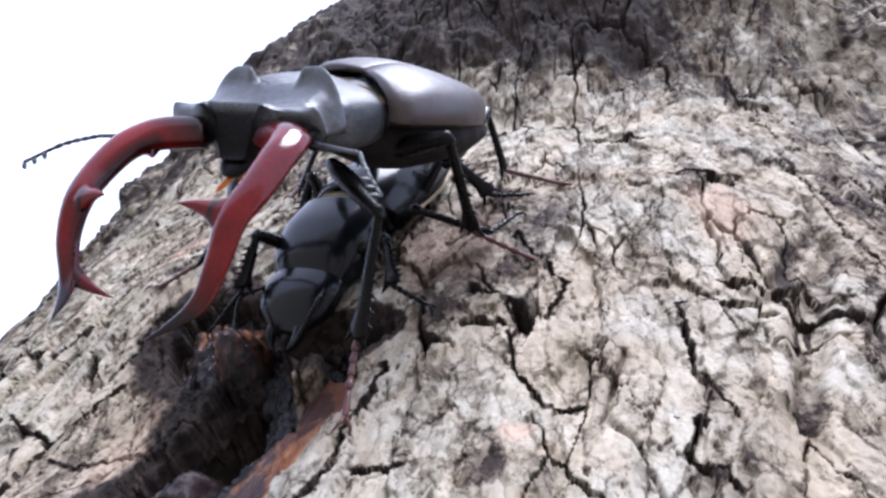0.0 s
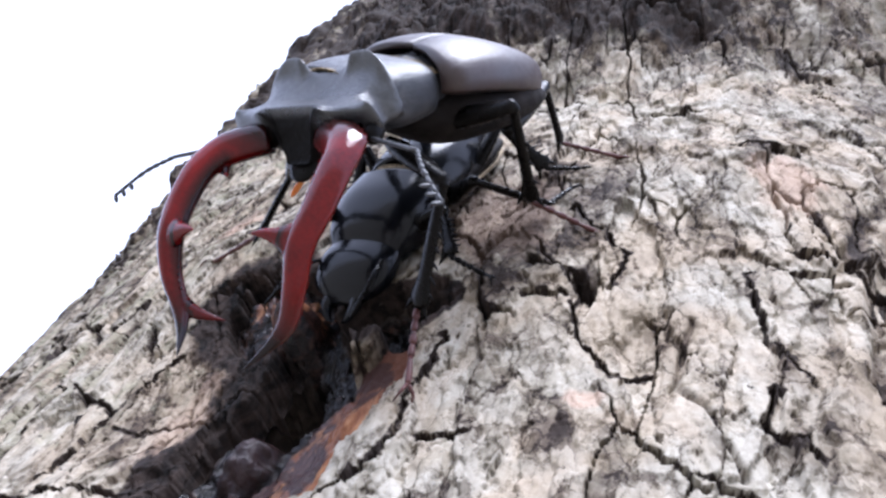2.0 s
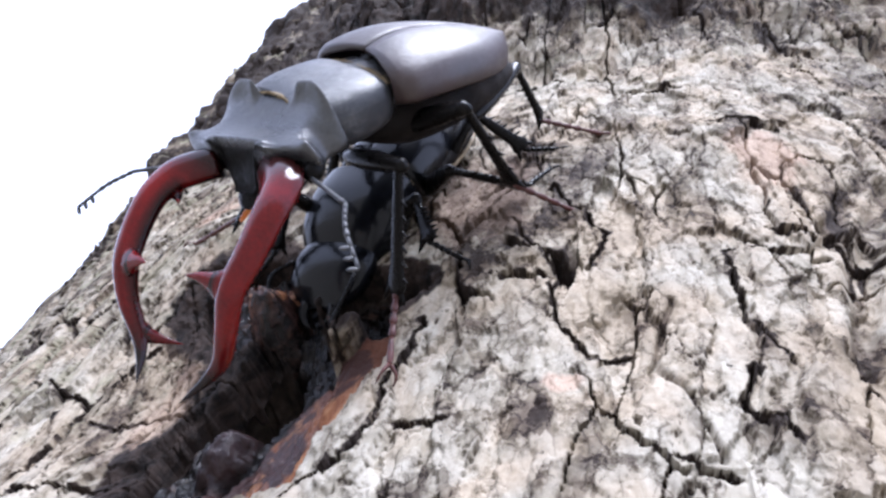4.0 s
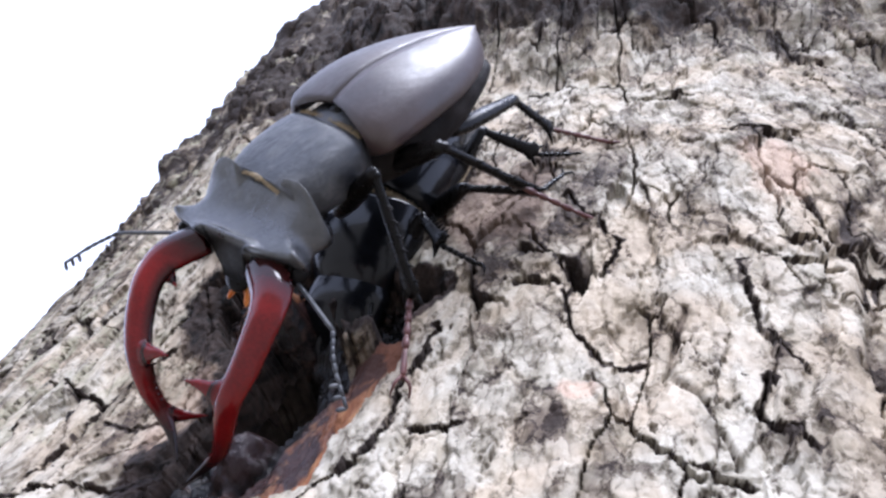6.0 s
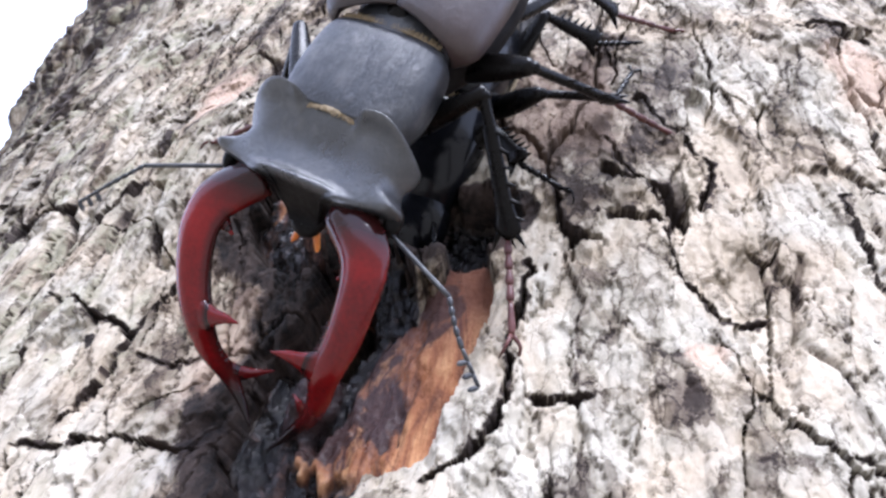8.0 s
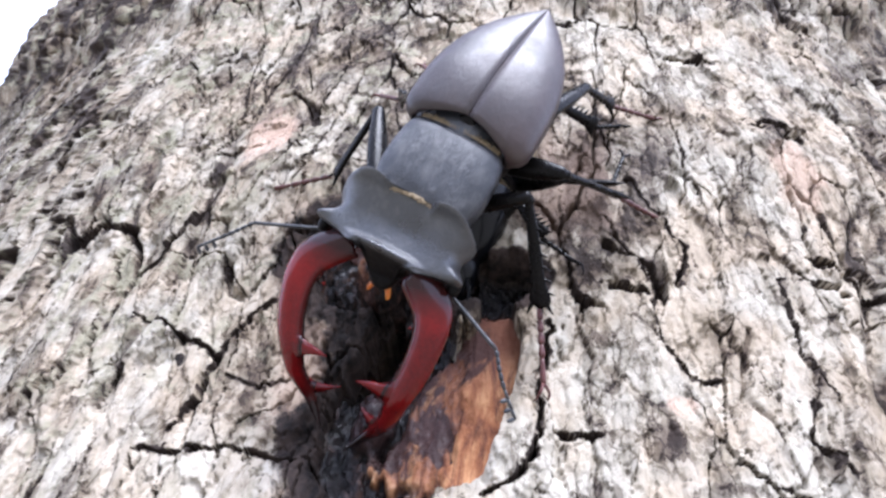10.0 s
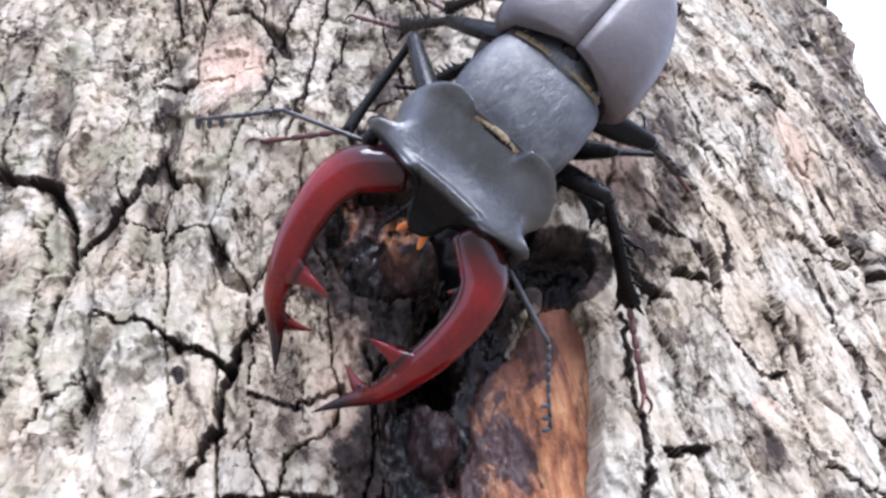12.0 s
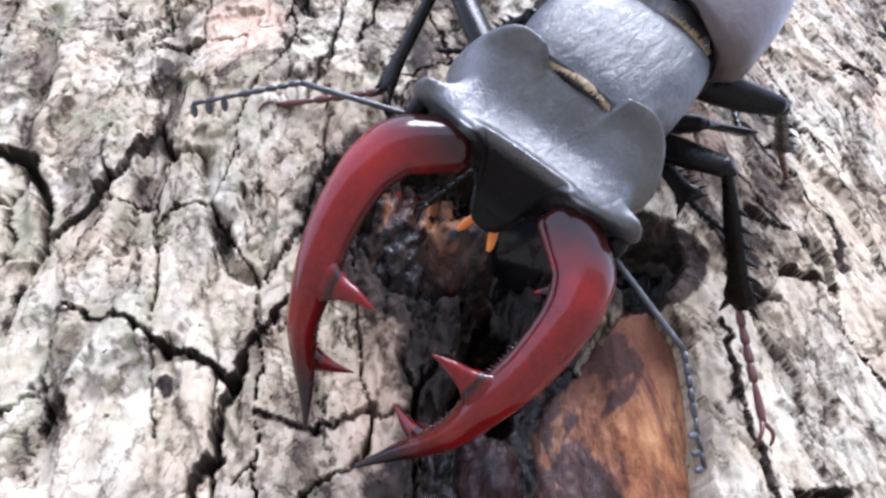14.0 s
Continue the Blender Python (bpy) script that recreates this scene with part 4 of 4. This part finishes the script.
# body poses: seconds, pronotum front (cm), forward, dorsal; the head's place, forward and dorsal in the body; how far the mandibles open (right, left, degrees)
POSES = [
    (0, (-0.730, -2.824, -0.331), (-0.467, -0.249, -0.848), (0.328, -0.940, 0.096), (-0.033, -0.030, 0.097), (0.930, 0.295, -0.221), (0.275, -0.158, 0.948), (7.1, 7.6)),
    (0.8, (-0.770, -2.785, -0.525), (-0.472, -0.182, -0.862), (0.233, -0.969, 0.076), (-0.029, 0.059, 0.120), (0.885, 0.265, -0.383), (0.424, -0.121, 0.897), (5.5, 6.4)),
    (2, (-0.799, -2.691, -0.498), (-0.479, -0.187, -0.857), (0.196, -0.975, 0.103), (-0.049, 0.039, 0.067), (0.875, 0.251, -0.414), (0.446, -0.089, 0.890), (3.9, 5.2)),
    (3, (-0.800, -2.615, -0.499), (-0.483, -0.166, -0.860), (0.200, -0.977, 0.077), (-0.044, 0.026, 0.092), (0.884, 0.243, -0.399), (0.431, -0.097, 0.897), (3.8, 4.3)),
    (5.5, (-1.687, -1.753, -0.763), (-0.591, 0.197, -0.782), (0.074, -0.952, -0.296), (-0.028, 0.004, -0.059), (0.967, 0.157, -0.201), (0.209, -0.037, 0.977), (-12.5, 5.9)),
    (6.5, (-1.580, -1.569, -0.944), (-0.511, 0.271, -0.816), (0.018, -0.945, -0.325), (0.023, 0.037, -0.050), (0.972, 0.128, -0.197), (0.179, 0.138, 0.974), (-16.0, 4.9)),
    (7, (-1.612, -1.483, -0.908), (-0.489, 0.305, -0.817), (0.037, -0.929, -0.369), (-0.023, 0.003, -0.064), (0.984, 0.129, -0.121), (0.117, 0.036, 0.992), (-16.3, 3.8)),
    (7.5, (-1.703, -1.550, -0.915), (-0.433, 0.277, -0.858), (0.024, -0.948, -0.318), (-0.012, -0.008, -0.041), (0.972, 0.047, -0.229), (0.224, 0.091, 0.970), (-13.4, 3.3)),
    (8, (-1.693, -1.523, -0.969), (-0.397, 0.299, -0.868), (0.043, -0.938, -0.343), (-0.014, -0.008, 0.021), (0.976, 0.022, -0.216), (0.216, 0.009, 0.976), (-12.1, 4.5)),
    (10.5, (-1.790, -1.735, -0.904), (-0.421, 0.256, -0.870), (0.107, -0.939, -0.327), (-0.018, -0.053, 0.002), (0.959, 0.022, -0.283), (0.283, -0.071, 0.956), (-8.1, 5.4)),
    (11, (-2.003, -2.020, -0.647), (-0.550, 0.205, -0.809), (0.059, -0.958, -0.282), (0.057, -0.050, 0.013), (0.990, -0.056, -0.126), (0.126, -0.013, 0.992), (-3.0, 9.7)),
    (11.5, (-2.132, -1.971, -0.600), (-0.620, 0.245, -0.745), (0.010, -0.947, -0.320), (0.018, -0.012, -0.009), (0.972, -0.026, -0.233), (0.233, -0.017, 0.972), (-5.1, 6.1)),
    (12.5, (-2.094, -1.863, -0.522), (-0.597, 0.267, -0.757), (0.017, -0.939, -0.345), (0.034, -0.038, -0.006), (0.976, 0.001, -0.216), (0.216, -0.001, 0.976), (-3.2, 2.9)),
    (13, (-2.072, -1.756, -0.510), (-0.634, 0.239, -0.735), (-0.029, -0.958, -0.285), (0.029, -0.086, -0.016), (0.972, 0.051, -0.231), (0.224, 0.112, 0.968), (-2.1, 1.8)),
    (13.5, (-2.046, -1.993, -0.525), (-0.629, 0.218, -0.746), (-0.051, -0.969, -0.241), (0.030, 0.035, 0.042), (0.993, 0.110, -0.041), (0.040, 0.009, 0.999), (-2.5, 2.4)),
    (14, (-2.095, -1.779, -0.580), (-0.629, 0.237, -0.741), (-0.071, -0.966, -0.248), (0.046, -0.029, -0.023), (0.984, 0.085, -0.159), (0.157, 0.029, 0.987), (-2.6, -0.6)),
]
# legs: hip in the body, planted foot and claw in the world, femur, tibia and tarsus lengths, knee direction, in the body's space or not
LEGS = {
    "front_left": ((-0.53, 0.40, -0.56), (-0.07, -0.43, -1.48), (0.03, -0.08, -2.58), (1.01, 1.50, 1.05), (0.04, 0.96, 0.27), True),
    "middle_left": ((-1.33, 0.55, -0.37), (1.03, -0.70, 0.60), (1.96, 0.23, 1.11), (0.92, 1.56, 1.27), (0.39, 0.18, 0.90), True),
    "hind_left": ((-2.46, 0.63, -0.65), (1.17, -0.48, 3.23), (2.22, 0.18, 3.81), (1.65, 1.16, 1.15), (0.17, -0.53, 0.83), False),
    "front_right": ((-0.10, -0.72, -0.49), (-3.39, -0.33, 1.01), (-4.59, 0.20, 1.11), (1.61, 1.43, 1.15), (-0.49, 0.26, 0.83), True),
    "middle_right": ((-1.40, -0.69, -0.32), (-2.66, -0.35, 3.28), (-3.29, 0.08, 4.00), (1.40, 1.50, 0.94), (-0.61, -0.56, 0.56), True),
    "hind_right": ((-2.4, -0.68, -0.42), (-1.9, -0.25, 4.0), (-2.5, -0.05, 5.0), (1.5, 1.4, 1.1), (-0.2, -0.9, 0.4), False),
}


def make_male():
    body = new("male_stag_beetle")
    tagged(body, "large black male stag beetle with mahogany mandibles, head-down on bark", "beetle")
    SIZE[0] = 0.955
    bm = bmesh.new()  # thorax shield
    xs = np.concatenate([[-1.08, -1.06, -1.02], np.linspace(-0.95, 0.04, 19), [0.08, 0.10]])
    shell(bm, xs, soft_interp([-1.1, -0.95, -0.6, -0.25, 0.10], [0.66, 0.74, 0.775, 0.765, 0.68]), soft_interp([-1.1, -0.95, -0.55, -0.1, 0.10], [0.34, 0.42, 0.45, 0.43, 0.39]),
          soft_interp([-1.1, -0.5, 0.0], [-0.28, -0.36, -0.28]), 3.4, 48)
    part("pronotum", bm, BLACK, body, "dull black thorax shield")
    rng = random.Random(4)
    for x0, dx, hw, zc in ((-1.09, -0.06, 0.60, 0.40), (0.10, 0.06, 0.42, 0.405)):
        bm = bmesh.new()
        for k in range(150):
            t = -1 + 2 * (k + rng.random()) / 150
            y = t * hw
            zz = zc - 0.10 * t * t
            spike(bm, (x0 - dx * 0.3, y, zz - 0.02), (x0 + dx * (0.7 + 0.5 * rng.random()), y + rng.uniform(-0.03, 0.03), zz + rng.uniform(-0.03, 0.005)), 0.014, 4)
        part("hair_fringe", bm, GOLD, body, "short golden hair fringe")
    bm = bmesh.new()
    tube(bm, [(-1.0, 0, 0.0, 0.58, 0.37), (-1.16, 0, 0.02, 0.62, 0.385), (-1.30, 0, 0.03, 0.60, 0.39), (-1.48, 0, 0.0, 0.50, 0.38)], 12, 28)
    part("neck_plate", bm, BLACK, body)
    bm = bmesh.new()
    tube(bm, [(-1.20, 0, 0.37, 0.13, 0.04), (-1.32, 0, 0.44, 0.11, 0.04), (-1.45, 0, 0.52, 0.03, 0.02)], 8, 10)
    part("scutellum", bm, LEG, body)
    for s in (-1, 1):
        wing_case(s, -1.27, -4.0, 1.03, 0.66, -0.50, ELYTRA, body, "smooth dark chestnut wing case with grey sheen", 0.22, 0.10)
    bm = bmesh.new()
    xs = np.linspace(-3.72, -0.75, 26)
    shell(bm, xs, soft_interp([-4.0, -3.6, -2.6, -1.6, -0.7], [0.10, 0.52, 0.90, 0.86, 0.5]), soft_interp([-4.0, -3, -2, -0.7], [-0.40, 0.02, 0.14, 0.05]),
          soft_interp([-4.0, -3.2, -2.2, -1.4, -0.7], [-0.52, -0.68, -0.78, -0.78, -0.5]), 2.2, 28)
    part("abdomen", bm, BELLY, body)
    head = make_head(body)
    jaws = [make_mandible(s, head) for s in (-1, 1)]
    for s in (-1, 1):
        make_antenna(s, head, [(0.90, s * 0.98, 0.0), (1.27, s * 1.86, 0.10), (1.58, s * 2.10, 0.12), (1.92, s * 2.45, 0.02)])
    SIZE[0] = 1.0
    legs = {k: make_leg_parts(body, v[3], k.startswith("front")) for k, v in LEGS.items()}
    return body, head, jaws, legs


# the female: place of the thorax's hind margin (cm), forward, dorsal; she pushes deeper into the wound in the middle of the shot
FEMALE_POSES = [
    (0, (-1.14, -0.55, 1.66), (-0.30, 0.08, -0.95), (-0.10, -0.99, -0.03)),
    (3.2, (-1.14, -0.55, 1.64), (-0.30, 0.08, -0.95), (-0.10, -0.99, -0.03)),
    (5.3, (-1.22, -0.30, 1.15), (-0.28, 0.28, -0.92), (-0.06, -0.95, -0.28)),
    (14, (-1.22, -0.30, 1.15), (-0.28, 0.28, -0.92), (-0.06, -0.95, -0.28)),
]
# hip in the body, planted foot and claw in the world, lengths, knee direction
FEMALE_LEGS = (
    ((0.75, 0.50, -0.25), (-0.05, -0.28, 0.00), (0.50, -0.10, -0.30), (0.8, 0.75, 0.6), (0.5, -0.7, 0.4)),
    ((-0.40, 0.60, -0.35), (1.10, -0.22, 1.42), (1.42, -0.02, 2.50), (1.05, 1.15, 1.0), (0.1, -0.6, -0.6)),
    ((-1.00, 0.55, -0.40), (0.90, -0.15, 3.00), (1.35, 0.05, 3.35), (1.05, 1.05, 0.7), (0.3, -0.5, 0.4)),
    ((0.55, -0.55, -0.25), (-2.35, -0.25, 0.20), (-2.75, 0.1, 0.0), (0.9, 0.85, 0.7), (-0.3, -1, 0)),
    ((-0.40, -0.60, -0.35), (-2.20, -0.2, 2.2), (-2.6, 0.1, 2.5), (0.95, 0.95, 0.7), (-0.3, -1, 0.2)),
)


def make_female():
    body = new("female_stag_beetle")
    tagged(body, "small glossy black female stag beetle feeding in the wet wound", "beetle")
    SIZE[0] = 1.10
    bm = bmesh.new()
    shell(bm, np.concatenate([[0.02, 0.04], np.linspace(0.1, 1.12, 20), [1.17, 1.19]]), soft_interp([0, 0.4, 0.85, 1.2], [0.68, 0.76, 0.72, 0.56]), soft_interp([0, 0.5, 0.95, 1.2], [0.46, 0.50, 0.38, 0.20]),
          soft_interp([0, 0.6, 1.2], [-0.35, -0.45, -0.3]), 2.4, 44)
    dip = dict(cent=(0, 0, 0), matrix=Matrix.Rotation(radians(14), 3, "Y"))
    bmesh.ops.rotate(bm, verts=bm.verts, **dip)
    part("pronotum", bm, FEMALE, body, "glossy black thorax shield")
    for s in (-1, 1):
        wing_case(s, -0.14, -2.62, 0.72, 0.56, -0.40, FEMALE, body, "glossy black domed wing case", 0.12)
    bm = bmesh.new()
    shell(bm, np.linspace(-2.5, 0.2, 20), soft_interp([-2.5, -2, -1, 0.2], [0.1, 0.58, 0.72, 0.5]), soft_interp([-2.5, -1.5, 0.2], [-0.35, -0.05, 0.0]), soft_interp([-2.5, -1.5, 0.2], [-0.40, -0.42, -0.36]), 2.2, 24)
    part("abdomen", bm, BELLY, body)
    for s in (-1, 1):  # pale brown rim along the outer edge of each wing case
        bm = bmesh.new()
        rim = []
        for u in np.linspace(0.08, 0.96, 12):
            hw = 0.72 * (0.92 + 0.26 * u - 0.24 * u * u) * max(0.0, 1 - u**2.4) ** 0.74
            rim.append((-0.14 - 2.48 * u, s * (hw + 0.01), -0.32 * 0.72 - 0.40 * u**1.5 - 0.02, 0.035, 0.03))
        tube(bm, rim, 30, 8)
        part("wing_case_rim", bm, GOLD, body, "golden-brown hairy rim")
    bm = bmesh.new()
    shell(bm, np.linspace(1.06, 1.95, 20), soft_interp([1.06, 1.35, 1.7, 1.97], [0.56, 0.62, 0.55, 0.22]), soft_interp([1.06, 1.4, 1.7, 1.97], [0.24, 0.26, 0.14, -0.10]), soft_interp([1.06, 1.5, 1.97], [-0.30, -0.30, -0.15]), 2.3, 32)
    bmesh.ops.rotate(bm, verts=bm.verts, **dip)
    head = part("head", bm, FEMALE, body)
    for s in (-1, 1):
        bm = bmesh.new()  # short curved jaws
        tube(bm, [(1.72, s * 0.20, -0.52, 0.10, 0.08), (1.88, s * 0.24, -0.60, 0.08, 0.07), (2.00, s * 0.17, -0.68, 0.05, 0.05), (2.05, s * 0.08, -0.72, 0.01, 0.01)], 14, 10)
        part("mandible", bm, FEMALE, head)
        bm = bmesh.new()
        tube(bm, [(1.40, s * 0.52, -0.20, 0.028, 0.028), (1.72, s * 0.66, -0.16, 0.026, 0.026), (1.98, s * 0.60, -0.30, 0.028, 0.028), (2.15, s * 0.52, -0.42, 0.05, 0.03), (2.22, s * 0.49, -0.47, 0.02, 0.02)], 22, 8)
        part("antenna", bm, LEG, head)
    rng = random.Random(8)
    for x0, hw, zc in ((0.0, 0.66, 0.42), (1.14, 0.48, -0.02)):
        bm = bmesh.new()
        for k in range(90):
            t = -1 + 2 * (k + rng.random()) / 90
            zz = zc - 0.42 * abs(t) ** 2.6
            spike(bm, (x0 + 0.03, t * hw, zz - 0.05), (x0 - 0.05 * rng.random() - 0.01, t * hw, zz + 0.01), 0.012, 4)
        part("hair_fringe", bm, GOLD, body, "rusty hair fringe along the shield's edge")
    SIZE[0] = 1.0
    return body, [make_leg_parts(body, leg[3], True, (LEG, LEG, LEG)) for leg in FEMALE_LEGS]


def make_ground():
    bm = bmesh.new()
    bmesh.ops.create_grid(bm, x_segments=40, y_segments=40, size=60)
    for v in bm.verts:
        v.co.z = -1.28 + 0.05 * noise.noise(v.co * 0.4)
    # ground is out of view; its pale colour is set to bounce light upwards
    m, nt, p = material("bounce_ground")
    c = ramp(nt, noise_tex(nt, texcoord(nt), 6, 6), [(0.35, (0.17, 0.155, 0.125)), (0.65, (0.29, 0.270, 0.225))])
    nt.links.new(c, p.inputs["Base Color"])
    p.inputs["Roughness"].default_value = 0.95
    tagged(part("ground", bm, m), "pale dry trodden soil round the tree", "ground", kind="structure")


def motions():
    rows, heads, jaws = [], [], ([], [])
    tracks = {k: ([], [], []) for k in LEGS}
    for t, org, fwd, dors, hp, hf, hd, gape in POSES:
        m = placed(org, basis(fwd, dors))
        rows.append((t, m))
        heads.append((t, placed(hp, basis(hf, hd))))
        for seq, side, turn in zip(jaws, (-1, 1), gape):
            hinge = Matrix.Translation((0.0096, side * 0.0057, 0))
            seq.append((t, hinge @ pose(0, 0, 0, 0, 0, side * turn) @ hinge.inverted()))
        inv = m.inverted()
        for k, (hip, foot, claw, lens, pole, own) in LEGS.items():
            hip_w = (m @ (Vector(hip) * U)) / U
            if own:
                pole = m.to_3x3() @ Vector(pole)
            for seq, q in zip(tracks[k], leg_poses(hip_w, foot, claw, lens[0], lens[1], pole)):
                seq.append((t, inv @ q))
    walk(male, rows)
    walk(male_head, heads)
    for jaw, seq in zip(male_jaws, jaws):
        walk(jaw, seq)
    for k, obs in male_legs.items():
        for ob, seq in zip(obs, tracks[k]):
            walk(ob, seq)
    rows = [(t, placed(org, basis(fwd, dors))) for t, org, fwd, dors in FEMALE_POSES]
    walk(female, rows)
    for (hip, foot, claw, lens, pole), obs in zip(FEMALE_LEGS, female_legs):
        found = [(t, m.inverted(), leg_poses((m @ (Vector(hip) * U)) / U, foot, claw, lens[0], lens[1], pole)) for t, m in rows]
        for k, ob in enumerate(obs):
            walk(ob, [(t, inv @ qs[k]) for t, inv, qs in found])


make_ground()
tree = build_trunk()
male, male_head, male_jaws, male_legs = make_male()
female, female_legs = make_female()
build_bark(tree)
motions()
